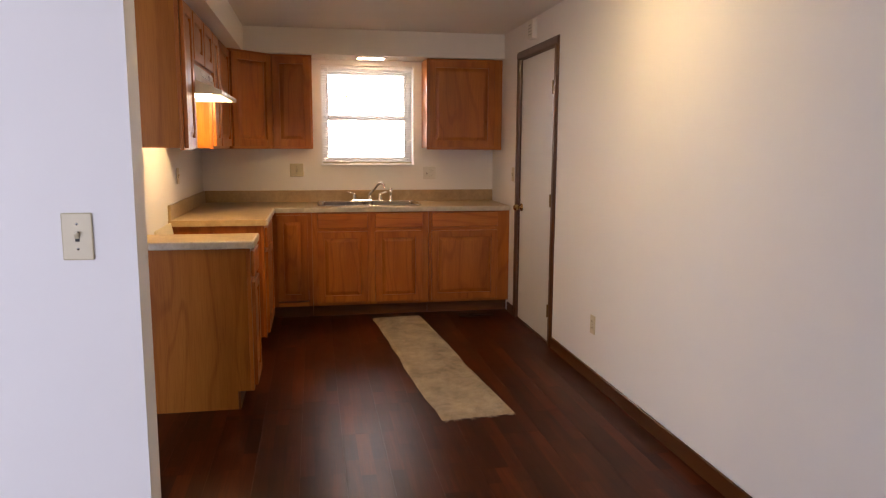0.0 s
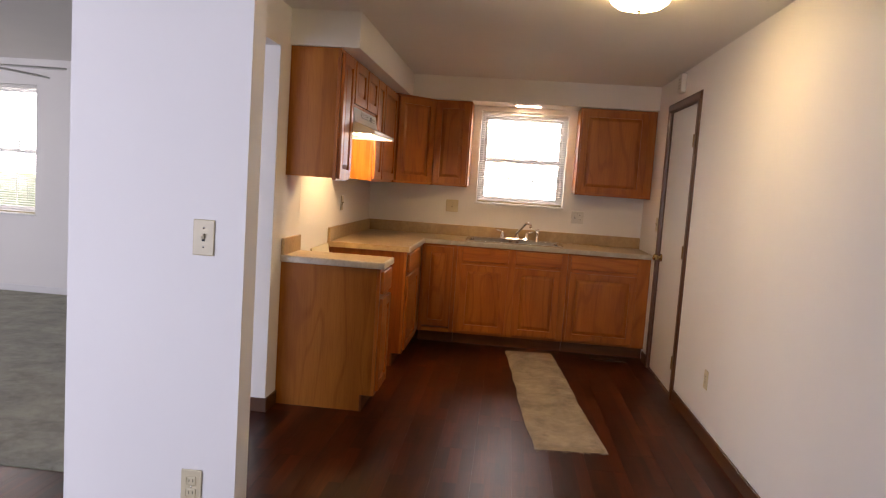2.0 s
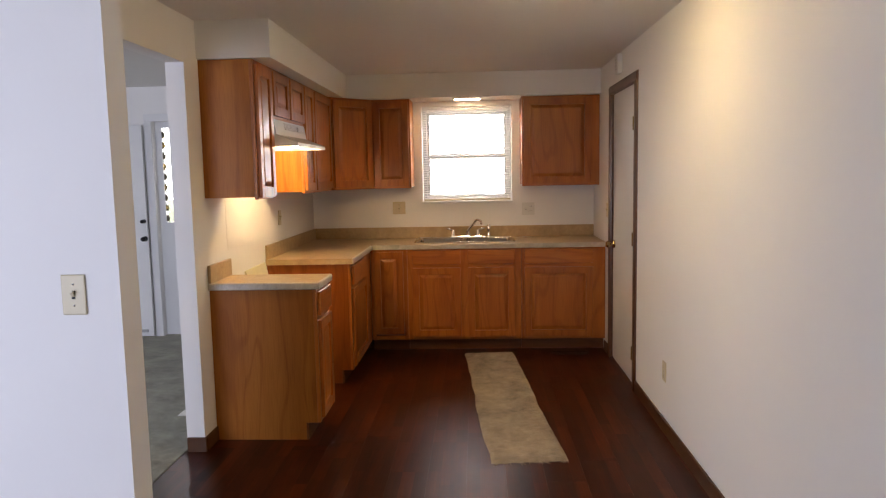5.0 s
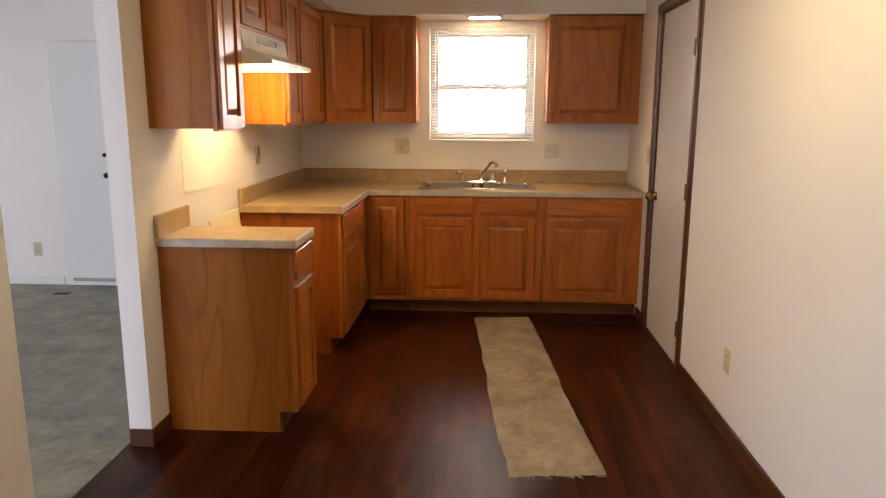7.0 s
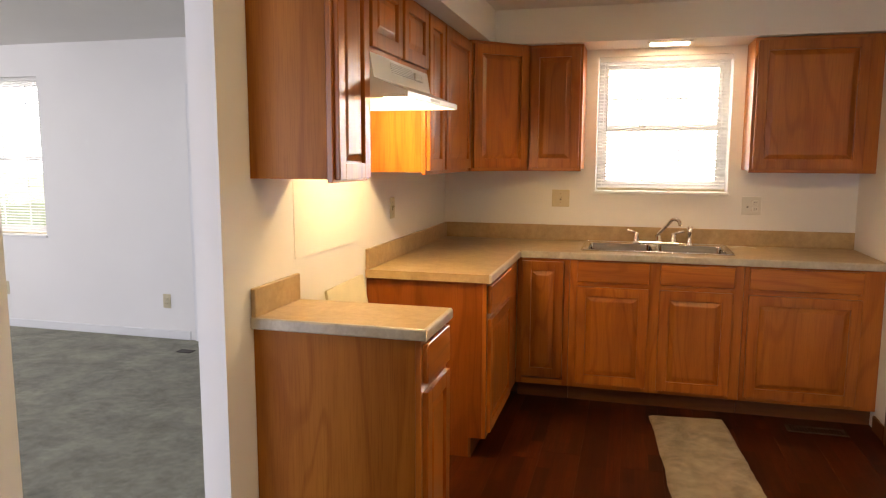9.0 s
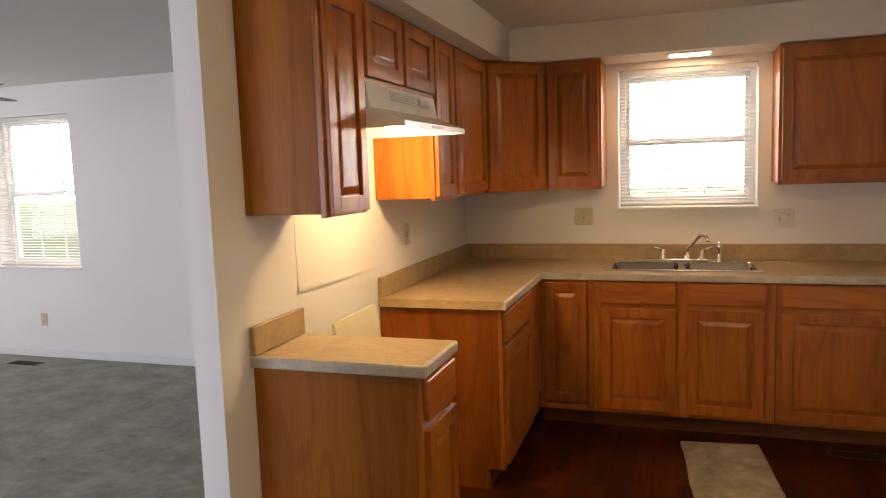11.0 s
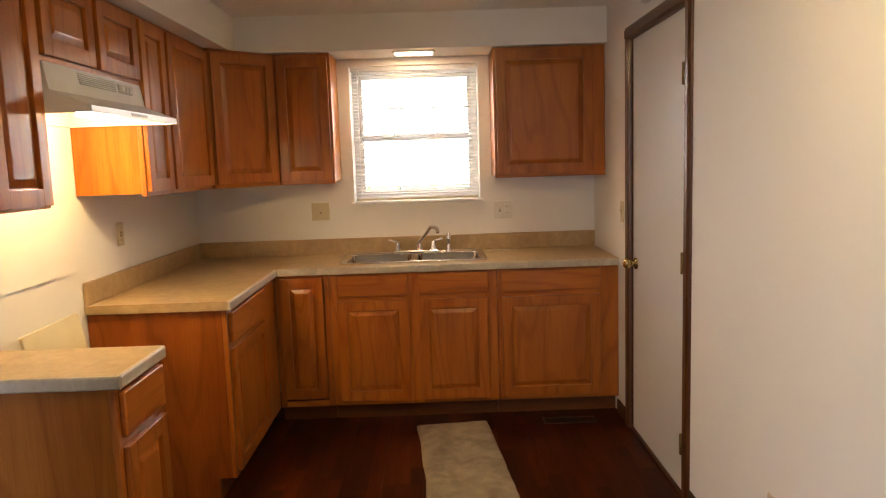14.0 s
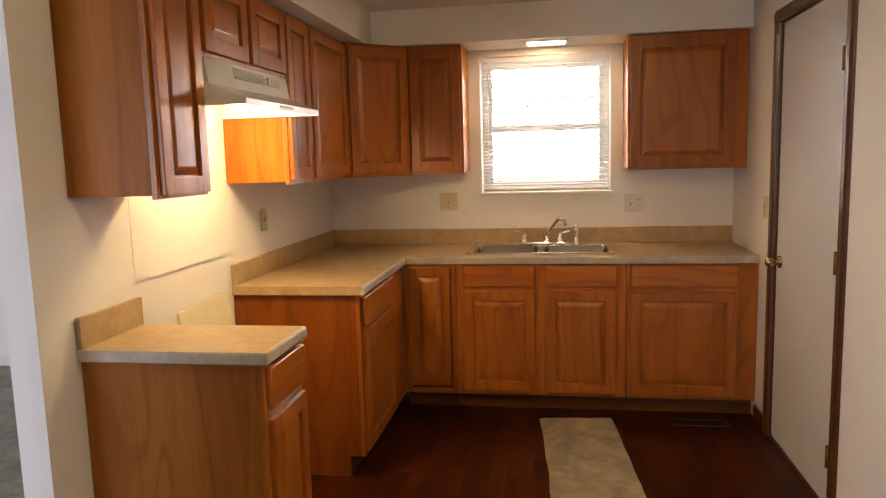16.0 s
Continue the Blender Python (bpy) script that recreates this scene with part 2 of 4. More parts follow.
def carpet_mat(name, dark, light, scale=2.2):
    m, nt, b = mat(name)
    v = coords(nt, (1, 1, 1))
    n1, n2, n3 = noise_tex(nt, v, scale, 4, 0.6, 0.25), noise_tex(nt, v, 22, 3), noise_tex(nt, v, 420, 2)
    r = ramp(nt, [(0.32, dark), (0.68, light)])
    nt.links.new(mix(nt, 0.35, n1.outputs[0], n2.outputs[0]), r.inputs[0])
    k = ramp(nt, [(0.3, (0.55, 0.55, 0.55)), (0.62, (1.1, 1.1, 1.1))])
    nt.links.new(n3.outputs[0], k.inputs[0])
    nt.links.new(mix(nt, 1.0, r.outputs[0], k.outputs[0], "MULTIPLY"), b.inputs["Base Color"])
    b.inputs["Roughness"].default_value = 0.95
    b.inputs["Sheen Weight"].default_value = 0.25
    bb = bump(nt, b, n2.outputs[0], 0.5, 0.01)
    bump(nt, b, n3.outputs[0], 0.7, 0.006, bb)
    return m


CARPET = carpet_mat("grey_carpet", (0.13, 0.128, 0.085), (0.40, 0.385, 0.275), 4.6)
RUGM = carpet_mat("runner_pile", (0.16, 0.124, 0.078), (0.51, 0.405, 0.278), 5.0)


def glass_mat(name, color=(1, 1, 1), rough=0.0):
    m, nt, b = mat(name)
    b.inputs["Base Color"].default_value = (*color, 1)
    b.inputs["Transmission Weight"].default_value, b.inputs["Roughness"].default_value = 1.0, rough
    b.inputs["IOR"].default_value = 1.45
    return m


GLASS = glass_mat("window_glass")
AMBER = glass_mat("coloured_glass", (0.5, 0.35, 0.1), 0.2)
DOMEG = glow("dome_glass_lit", DOMEC, DOME_W)
HOODL = glow("hood_lens_lit", WARM, HOOD_W)
SINKL = glow("sink_lens_lit", (1.0, 0.76, 0.48), SINK_W)
# Emission for the added backdrop panel; stands in for outdoor brightness.
FARGLOW = glow("glowing_backdrop", (0.97, 0.99, 1.0), OUTSIDE)

# ---- mesh helpers ----


def bm_new():
    return bmesh.new()


def box(bm, x0, x1, y0, y1, z0, z1, b=0.0, seg=1):
    vs = bmesh.ops.create_cube(bm, size=1.0)["verts"]
    for v in vs:
        v.co = ((x0 + x1) / 2 + v.co.x * (x1 - x0), (y0 + y1) / 2 + v.co.y * (y1 - y0), (z0 + z1) / 2 + v.co.z * (z1 - z0))
    if b:
        bmesh.ops.bevel(bm, geom=list({e for v in vs for e in v.link_edges}), offset=b, segments=seg, affect="EDGES", profile=0.5)
    return bm


def tube(bm, pts, r, n=12, cap=True):
    """A round tube along points; r: a radius, or one for each point."""
    pts = [Vector(p) for p in pts]
    rs = r if isinstance(r, (list, tuple)) else [r] * len(pts)
    rings = []
    for i, p in enumerate(pts):
        d = (pts[min(i + 1, len(pts) - 1)] - pts[max(i - 1, 0)]).normalized()
        q = d.to_track_quat("Z", "Y")
        rings.append([bm.verts.new(p + q @ Vector((rs[i] * math.cos(a), rs[i] * math.sin(a), 0))) for a in (k * math.tau / n for k in range(n))])
    for a, b in zip(rings, rings[1:]):
        for k in range(n):
            f = bm.faces.new((a[k], a[(k + 1) % n], b[(k + 1) % n], b[k]))
            f.smooth = True
    if cap:
        bm.faces.new(rings[0][::-1])
        bm.faces.new(rings[-1])
    return bm


def lathe(bm, profile, center, axis="z", n=32):
    """Turns (radius, height) pairs round an axis through center."""
    def put(r, h, a):
        u, v = r * math.cos(a), r * math.sin(a)
        return Vector(center) + (Vector((u, v, h)) if axis == "z" else Vector((h, u, v)) if axis == "x" else Vector((u, h, v)))
    rings = [[bm.verts.new(put(max(r, 1e-4), h, k * math.tau / n)) for k in range(n)] for r, h in profile]
    for a, b in zip(rings, rings[1:]):
        for k in range(n):
            f = bm.faces.new((a[k], a[(k + 1) % n], b[(k + 1) % n], b[k]))
            f.smooth = True
    bmesh.ops.recalc_face_normals(bm, faces=bm.faces)
    return bm


def prism(bm, outline, axis, a0, a1):
    """Extrudes a 2D outline along an axis: x -> outline is (y, z), y -> (x, z), z -> (x, y)."""
    def put(p, a):
        return (a, p[0], p[1]) if axis == "x" else (p[0], a, p[1]) if axis == "y" else (p[0], p[1], a)
    lo, hi = [bm.verts.new(put(p, a0)) for p in outline], [bm.verts.new(put(p, a1)) for p in outline]
    n = len(outline)
    bm.faces.new(lo[::-1])
    bm.faces.new(hi)
    for k in range(n):
        bm.faces.new((lo[k], lo[(k + 1) % n], hi[(k + 1) % n], hi[k]))
    bmesh.ops.recalc_face_normals(bm, faces=bm.faces)
    return bm


def lattice(bm, us, vs, keep, axis, a0, a1):
    """One solid from the kept cells of a grid, extruded along an axis; cells left out are holes through it."""
    def at(u, v, a):
        return (a, u, v) if axis == "x" else (u, a, v) if axis == "y" else (u, v, a)
    vert = {}

    def get(i, j, k):
        if (i, j, k) not in vert:
            vert[i, j, k] = bm.verts.new(at(us[i], vs[j], (a0, a1)[k]))
        return vert[i, j, k]

    cells = {(i, j) for i in range(len(us) - 1) for j in range(len(vs) - 1) if keep((us[i] + us[i + 1]) / 2, (vs[j] + vs[j + 1]) / 2)}
    for i, j in cells:
        ring = ((i, j), (i + 1, j), (i + 1, j + 1), (i, j + 1))
        for k in (0, 1):
            bm.faces.new([get(*p, k) for p in ring])
        for n, (di, dj) in enumerate(((0, -1), (1, 0), (0, 1), (-1, 0))):
            if (i + di, j + dj) not in cells:
                p, q = ring[n], ring[(n + 1) % 4]
                bm.faces.new((get(*p, 0), get(*q, 0), get(*q, 1), get(*p, 1)))
    bmesh.ops.recalc_face_normals(bm, faces=bm.faces)
    return bm


def holed(name, axis, a0, a1, u, v, holes, material, label, category="wall"):
    """A wall sheet with openings through it: u and v its extent, holes (u0, u1, v0, v1)."""
    us = sorted({*u, *(x for h in holes for x in h[:2])})
    vs = sorted({*v, *(max(x, v[0]) for h in holes for x in h[2:])})
    bm = bm_new()
    lattice(bm, us, vs, lambda p, q: not any(h[0] < p < h[1] and h[2] < q < h[3] for h in holes), axis, a0, a1)
    return solid(name, bm, material, label, category, "structure")


def mesh_of(name, bm, material):
    me = bpy.data.meshes.new(name)
    bm.to_mesh(me)
    bm.free()
    me.materials.append(material)
    return me


def part(name, bm, material, parent, label="", m=None):
    ob = new(name, mesh_of(name, bm, material))
    ob.parent = parent
    if m is not None:
        ob.matrix_basis = m
    return tagged(ob, label)


def solid(name, bm, material, label="", category="", kind="", group=""):
    return tagged(new(name, mesh_of(name, bm, material)), label, category, group, kind)


def thing(name, label, category, m, group="", kind=""):
    ob = new(name)
    ob.empty_display_size = 0.1
    ob.matrix_basis = m
    return tagged(ob, label, category, group, kind)


# ---- shell ----
X_L, Y_B = -6.2, -8.4     # far left wall and rear wall of the open space


def structure(name, boxes, material, label, category="wall"):
    bm = bm_new()
    for b in boxes:
        box(bm, *b)
    return solid(name, bm, material, label, category, "structure")


WX0, WX1, WZ0, WZ1 = 1.022, 1.838, 1.245, 2.105     # kitchen window opening
holed("wall_north", "y", 0, 0.25, (-0.12, W + 0.12), (0, 2.7), [(WX0, WX1, WZ0, WZ1)], WALL, "off-white painted kitchen wall with a window opening")
DY0, DY1, DZ = -1.70, -0.865, 2.085                # side door opening
holed("wall_east", "x", W, W + 0.12, (Y_B, 0), (0, 2.7), [(DY0, DY1, -1, DZ)], WALL, "long off-white painted wall with a closed door")
holed("wall_west", "x", -0.10, 0, (STUB_Y1, 0), (0, 2.7), [(OPEN_Y0, OPEN_Y1, -1, OPEN_Z)], WALL, "off-white kitchen wall with a cased drywall opening")
structure("wall_stub", [(-0.065, STUB_X, STUB_Y0, STUB_Y1, 0, 2.7)], WALL, "white painted wall end beside the kitchen entrance")
structure("beam", [(STUB_X, W, STUB_Y0, STUB_Y1, 2.06, 2.7)], WALL, "white drywall header over the kitchen entrance", "beam")
LX0, LX1, LZ0, LZ1 = -4.38, -3.44, 0.80, 2.10      # living room window opening
EX0, EX1, EZ = -1.50, -0.62, 2.035                  # entrance opening
holed("wall_living", "y", LIV_Y, LIV_Y + 0.25, (X_L, -0.12), (0, 2.7), [(LX0, LX1, LZ0, LZ1), (EX0, EX1, -1, EZ)], WALL, "white living room wall with a window and an entrance")
# The opening here is unseen, added to hold the side fill lamp.
holed("wall_far_west", "x", X_L - 0.12, X_L, (Y_B, LIV_Y + 0.25), (0, 2.7), [(-3.25, -1.15, 0.8, 2.2)], WALL, "white living room side wall with an assumed window opening")
holed("wall_south", "y", Y_B - 0.12, Y_B, (X_L, W + 0.12), (0, 2.7), [(-3.75, -0.25, -1, 2.2)], WALL, "white rear wall with a wide glazed opening")
structure("ceiling", [(0, W, STUB_Y1, 0, CEIL, 2.7)], CEILING, "textured off-white kitchen ceiling", "ceiling")
structure("ceiling_living", [(X_L, -0.12, Y_B, LIV_Y, CEIL2, 2.7), (-0.12, W, Y_B, STUB_Y0, CEIL2, 2.7)], CEILING, "textured white living room ceiling", "ceiling")
bm = bm_new()
prism(bm, [(0, -2.63), (0.41, -2.63), (0.41, -0.36), (W, -0.36), (W, 0), (0, 0)], "z", SOFFIT, CEIL)
solid("soffit", bm, WALL, "off-white drywall soffit above the wall cabinets", "soffit", "structure")
structure("roof", [(X_L - 0.2, W + 0.2, Y_B - 0.2, 0.7, 2.7, 2.8)], CEILING, "plain roof slab over the rooms", "roof")

floor_slab = structure("floor", [(X_L, W, Y_B, LIV_Y + 0.25, -0.2, -0.012)], TOE, "dark subfloor under the laminate planks", "floor")
carpet = structure("carpet", [(X_L, -0.115, -3.83, LIV_Y + 0.25, -0.012, 0.004)], CARPET, "grey wall-to-wall carpet in the living room", "carpet")
ground = structure("ground", [(-300, 300, 0.32, 400, -0.6, -0.4), (-300, 300, -400, -9, -0.6, -0.4)], LAWN, "green lawn outside the house", "lawn")
# Added glowing panel: whitens the windows and sends daylight indoors.
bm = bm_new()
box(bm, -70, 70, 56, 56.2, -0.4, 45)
solid("backdrop", bm, FARGLOW, "glowing panel standing in for daylight outside the windows", "backdrop", "structure")


def board(name, x0, x1, y0, y1, z0, z1, material, label):
    bm = bm_new()
    box(bm, x0, x1, y0, y1, z0, z1, 0.004)
    return solid(name, bm, material, label, "baseboard", "structure")


BROWN = "dark-stained wooden baseboard along the wall"
board("baseboard", W - 0.014, W, -8.39, DY0 - 0.075, 0, 0.083, DARKWOODY, BROWN)
board("baseboard", W - 0.014, W, DY1 + 0.075, -0.615, 0, 0.083, DARKWOODY, BROWN)
board("baseboard", 0, 0.013, OPEN_Y1 + 0.001, -2.625, 0, 0.083, DARKWOODY, BROWN)
board("baseboard", -0.098, 0.013, OPEN_Y1 - 0.013, OPEN_Y1, 0, 0.083, DARKWOODY, BROWN)
board("baseboard", 0, 0.013, STUB_Y1 + 0.001, OPEN_Y0, 0, 0.083, DARKWOODY, BROWN)
WHITE = "white painted baseboard on the living room wall"
board("baseboard", X_L, -2.10, LIV_Y - 0.013, LIV_Y, 0.004, 0.075, TRIMW, WHITE)

# ---- cabinets ----


def door_leaf(parent, x0, x1, z0, z1, y, material=None, stile=0.055):
    """A raised-panel door whose back lies at y, in the cabinet's own axes."""
    w, h = x1 - x0, z1 - z0
    m = pose(x0, y, z0)
    bm = bm_new()
    t = 0.02
    box(bm, 0, stile, -t, 0, 0, h, 0.003, 2)
    box(bm, w - stile, w, -t, 0, 0, h, 0.003, 2)
    box(bm, stile - 0.001, w - stile + 0.001, -t + 0.0004, -0.001, 0.0005, stile, 0.0010)
    box(bm, stile - 0.001, w - stile + 0.001, -t + 0.0004, -0.001, h - stile, h - 0.0005, 0.0010)
    leaf = part("door", bm, material or OAKV, parent, m=m)
    bm = bm_new()
    rings = []
    for inset, d in ((-0.004, -0.005), (0.006, -0.005), (0.028, -0.0150), (0.033, -0.0160)):
        i = stile + inset
        rings.append([bm.verts.new(p) for p in ((i, d, i), (w - i, d, i), (w - i, d, h - i), (i, d, h - i))])
    for a, b in zip(rings, rings[1:]):
        for k in range(4):
            bm.faces.new((a[k], a[(k + 1) % 4], b[(k + 1) % 4], b[k]))
    bm.faces.new(rings[-1])
    back = [bm.verts.new((v.co.x, -0.001, v.co.z)) for v in rings[0]]
    bm.faces.new(back[::-1])
    for k in range(4):
        bm.faces.new((back[k], back[(k + 1) % 4], rings[0][(k + 1) % 4], rings[0][k]))
    bmesh.ops.recalc_face_normals(bm, faces=bm.faces)
    part("panel", bm, material or OAKV, leaf)
    return leaf


def drawer_front(parent, x0, x1, z0, z1, y):
    bm = bm_new()
    box(bm, 0, x1 - x0, -0.02, 0, 0, z1 - z0, 0.006, 3)
    return part("drawer_front", bm, OAKH, parent, m=pose(x0, y, z0))


def frame_parts(cab, w, d, z0, z1, stiles, rails):
    """Face frame: each stile (x0, x1) and rail (x0, x1, z0, z1) a bar of its own."""
    for a, b in stiles:
        bm = bm_new()
        box(bm, a, b, -d, -d + 0.02, z0, z1, 0.0015)
        part("stile", bm, OAKV, cab)
    for a, b, c, e in rails:
        bm = bm_new()
        box(bm, a, b, -d + 0.0008, -d + 0.02, c, e, 0.0015)
        part("rail", bm, OAKH, cab)


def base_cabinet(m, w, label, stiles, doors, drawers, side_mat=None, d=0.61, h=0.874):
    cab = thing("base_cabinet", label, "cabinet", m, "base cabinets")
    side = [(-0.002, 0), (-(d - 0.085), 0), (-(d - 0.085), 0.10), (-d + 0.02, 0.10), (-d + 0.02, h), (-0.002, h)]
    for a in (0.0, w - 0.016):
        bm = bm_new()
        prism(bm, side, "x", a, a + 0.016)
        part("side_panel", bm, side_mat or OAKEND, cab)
    bm = bm_new()
    box(bm, 0.016, w - 0.016, -d + 0.02, -0.012, 0.10, 0.116)
    part("bottom_panel", bm, OAKH, cab)
    bm = bm_new()
    box(bm, 0.016, w - 0.016, -0.012, -0.003, 0.05, h - 0.02)
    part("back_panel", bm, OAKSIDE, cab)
    bm = bm_new()
    box(bm, 0.0005, w - 0.0005, -(d - 0.085) - 0.012, -(d - 0.085) - 0.0005, 0, 0.099)
    part("toe_kick", bm, TOE, cab, "dark wood toe kick")
    rails = []
    for (a, b), (c, e) in zip(stiles, stiles[1:]):
        rails += [(b, c, h - 0.035, h), (b, c, 0.10, 0.135)]
    for x0, x1, z0, z1 in drawers:
        a = max(q[1] for q in stiles if q[0] <= x0)
        b = min(q[0] for q in stiles if q[1] >= x1)
        rails.append((a, b, z0 - 0.05, z0 + 0.02))
    frame_parts(cab, w, d, 0.10, h, stiles, rails)
    for x0, x1, z0, z1 in drawers:
        drawer_front(cab, x0, x1, z0, z1, -d)
    for x0, x1, z0, z1 in doors:
        door_leaf(cab, x0, x1, z0, z1, -d)
    return cab


def wall_cabinet(m, w, z0, z1, label, stiles, doors, d=0.305):
    cab = thing("wall_cabinet", label, "cabinet", m, "wall cabinets")
    bm = bm_new()
    box(bm, 0, w, -d + 0.02, -0.002, z0 + 0.012, z1)
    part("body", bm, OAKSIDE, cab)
    rails = []
    for (a, b), (c, e) in zip(stiles, stiles[1:]):
        rails += [(b, c, z1 - 0.04, z1), (b, c, z0, z0 + 0.04)]
    frame_parts(cab, w, d, z0, z1, stiles, rails)
    for a, b, c, e in doors:
        door_leaf(cab, a, b, c, e, -d)
    return cab


def left(y, z=0.0):
    """Pose of a unit on the left wall that starts at y and runs towards the window."""
    return pose(0, y, z, 0, 0, 90)


# base units along the left wall
base_cabinet(left(-2.625), 0.328, "narrow honey oak base cabinet with one drawer and one door", [(0, 0.03), (0.298, 0.328)],
             [(0.018, 0.312, 0.125, 0.69)], [(0.018, 0.312, 0.72, 0.856)])
# Side panels take the darkened oak, standing in for shade in the gap.
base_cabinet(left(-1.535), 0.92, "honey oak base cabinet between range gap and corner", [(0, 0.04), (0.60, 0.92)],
             [(0.022, 0.618, 0.125, 0.69)], [(0.022, 0.618, 0.72, 0.856)], OAKSHADE)
# base units under the window
base_cabinet(pose(0.612, 0, 0), 0.31, "honey oak corner base cabinet with a narrow full-height door", [(0, 0.035), (0.278, 0.31)],
             [(0.030, 0.276, 0.15, 0.855)], [])
base_cabinet(pose(0.924, 0, 0), 0.955, "honey oak sink base cabinet with two doors and false drawers", [(0, 0.045), (0.425, 0.522), (0.885, 0.955)],
             [(0.042, 0.448, 0.130, 0.715), (0.508, 0.90, 0.125, 0.715)], [(0.044, 0.448, 0.742, 0.864), (0.510, 0.905, 0.742, 0.862)])
base_cabinet(pose(1.881, 0, 0), 0.695, "honey oak base cabinet with one wide door and drawer", [(0, 0.045), (0.57, 0.695)],
             [(0.025, 0.59, 0.125, 0.712), ], [(0.025, 0.59, 0.742, 0.862)])

# wall units along the left wall
wall_cabinet(left(-2.615), 0.318, UP0, UP1, "narrow honey oak wall cabinet beside the range hood", [(0, 0.035), (0.283, 0.318)], [(0.016, 0.302, UP0 + 0.01, UP1 - 0.025)])
wall_cabinet(left(-2.292), 0.762, 1.850, UP1, "short honey oak wall cabinet above the range hood", [(0, 0.035), (0.36, 0.402), (0.727, 0.762)],
             [(0.010, 0.364, 1.868, UP1 - 0.02), (0.397, 0.752, 1.868, UP1 - 0.02)])
wall_cabinet(left(-1.528), 0.306, UP0, UP1, "narrow honey oak wall cabinet beside the hood", [(0, 0.03), (0.276, 0.306)], [(0.014, 0.292, UP0 + 0.02, UP1 - 0.02)])
wall_cabinet(left(-1.22), 0.608, UP0, UP1, "honey oak wall cabinet with a wide raised-panel door", [(0, 0.03), (0.578, 0.608)], [(0.014, 0.594, UP0 + 0.02, UP1 - 0.02)])


def corner_cabinet():
    cab = thing("wall_cabinet", "honey oak diagonal corner wall cabinet with one door", "cabinet", pose(0, 0, 0), "wall cabinets")
    bm = bm_new()
    prism(bm, [(0.002, -0.002), (0.002, -0.61), (0.303, -0.61), (0.608, -0.305), (0.608, -0.002)], "z", UP0, UP1)
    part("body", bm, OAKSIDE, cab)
    # the diagonal front, in axes of its own
    face = pose(0.306, -0.611, 0, 0, 0, 45)
    ln = 0.428
    for a, b in ((0.004, 0.04), (ln - 0.036, ln)):
        bm = bm_new()
        box(bm, a, b, -0.014, 0.0, UP0, UP1, 0.0015)
        part("stile", bm, OAKV, cab, m=face)
    for a, b in ((UP0, UP0 + 0.04), (UP1 - 0.04, UP1)):
        bm = bm_new()
        box(bm, 0.04, ln - 0.036, -0.0135, 0.0, a, b, 0.0015)
        part("rail", bm, OAKH, cab, m=face)
    leaf = door_leaf(cab, 0.018, ln - 0.014, UP0 + 0.02, UP1 - 0.02, -0.014)
    leaf.matrix_basis = face @ leaf.matrix_basis


corner_cabinet()
wall_cabinet(pose(0.612, 0, 0), 0.335, UP0, UP1, "narrow honey oak wall cabinet beside the window", [(0, 0.03), (0.305, 0.335)], [(0.016, 0.32, UP0 + 0.02, UP1 - 0.02)])
wall_cabinet(pose(1.912, 0, 0), 0.664, UP0, UP1, "wide honey oak wall cabinet between window and side wall", [(0, 0.035), (0.57, 0.664)], [(0.016, 0.590, UP0 + 0.02, UP1 - 0.02)])

# ---- worktops ----
SX0, SX1, SY0, SY1 = 0.996, 1.816, -0.505, -0.080   # sink cut-out


def worktop(name, us, vs, keep, splash_boxes, label):
    top = thing(name, label, "worktop", pose(0, 0, 0))
    bm = bm_new()
    lattice(bm, us, vs, keep, "z", CT - 0.04, CT)
    part("slab", bm, LAMINATE, top)
    for b in splash_boxes:
        bm = bm_new()
        box(bm, *b, 0.004, 2)
        part("backsplash", bm, LAMINATE, top)
    return top


def nosing(top, pts, z0=CT - 0.04, z1=CT):
    """Rounded front edge along a level line, facing to the line's right."""
    bm = bm_new()
    for (xa, ya), (xb, yb) in zip(pts, pts[1:]):
        d = Vector((xb - xa, yb - ya, 0)).normalized()
        n = Vector((d.y, -d.x, 0))
        prof = [(0, z0), (0.009, z0), (0.012, z0 + 0.004), (0.012, z1 - 0.007), (0.009, z1 - 0.0015), (0.005, z1 - 0.0002), (0, z1 - 0.0002)]
        a = [bm.verts.new(Vector((xa, ya, 0)) + n * o + Vector((0, 0, z))) for o, z in prof]
        b = [bm.verts.new(Vector((xb, yb, 0)) + n * o + Vector((0, 0, z))) for o, z in prof]
        for k in range(len(prof)):
            bm.faces.new((a[k], a[(k + 1) % len(prof)], b[(k + 1) % len(prof)], b[k]))
        bm.faces.new(a[::-1])
        bm.faces.new(b)
    bmesh.ops.recalc_face_normals(bm, faces=bm.faces)
    part("front_edge", bm, EDGE, top, "pale laminate edge strip")


wt = worktop("worktop", [0.002, 0.623, SX0, SX1, W - 0.002], [-1.55, -0.623, SY0, SY1, -0.002],
             lambda x, y: (x < 0.623 or y > -0.623) and not (SX0 < x < SX1 and SY0 < y < SY1),
             [(0.003, 0.022, -1.55, -0.022, CT, 1.016), (0.003, W - 0.003, -0.021, -0.003, CT, 1.016)], "L-shaped beige laminate worktop with a low backsplash")
nosing(wt, [(0.623, -1.55), (0.623, -0.635)])
nosing(wt, [(0.636, -0.623), (W - 0.002, -0.623)])
wt2 = worktop("worktop", [0.002, 0.623], [-2.632, -2.297], lambda x, y: True, [(0.003, 0.022, -2.642, -2.297, CT, 1.016)], "short beige laminate worktop beside the range gap")
nosing(wt2, [(0.002, -2.632), (0.634, -2.632)])
nosing(wt2, [(0.623, -2.632), (0.623, -2.297)])

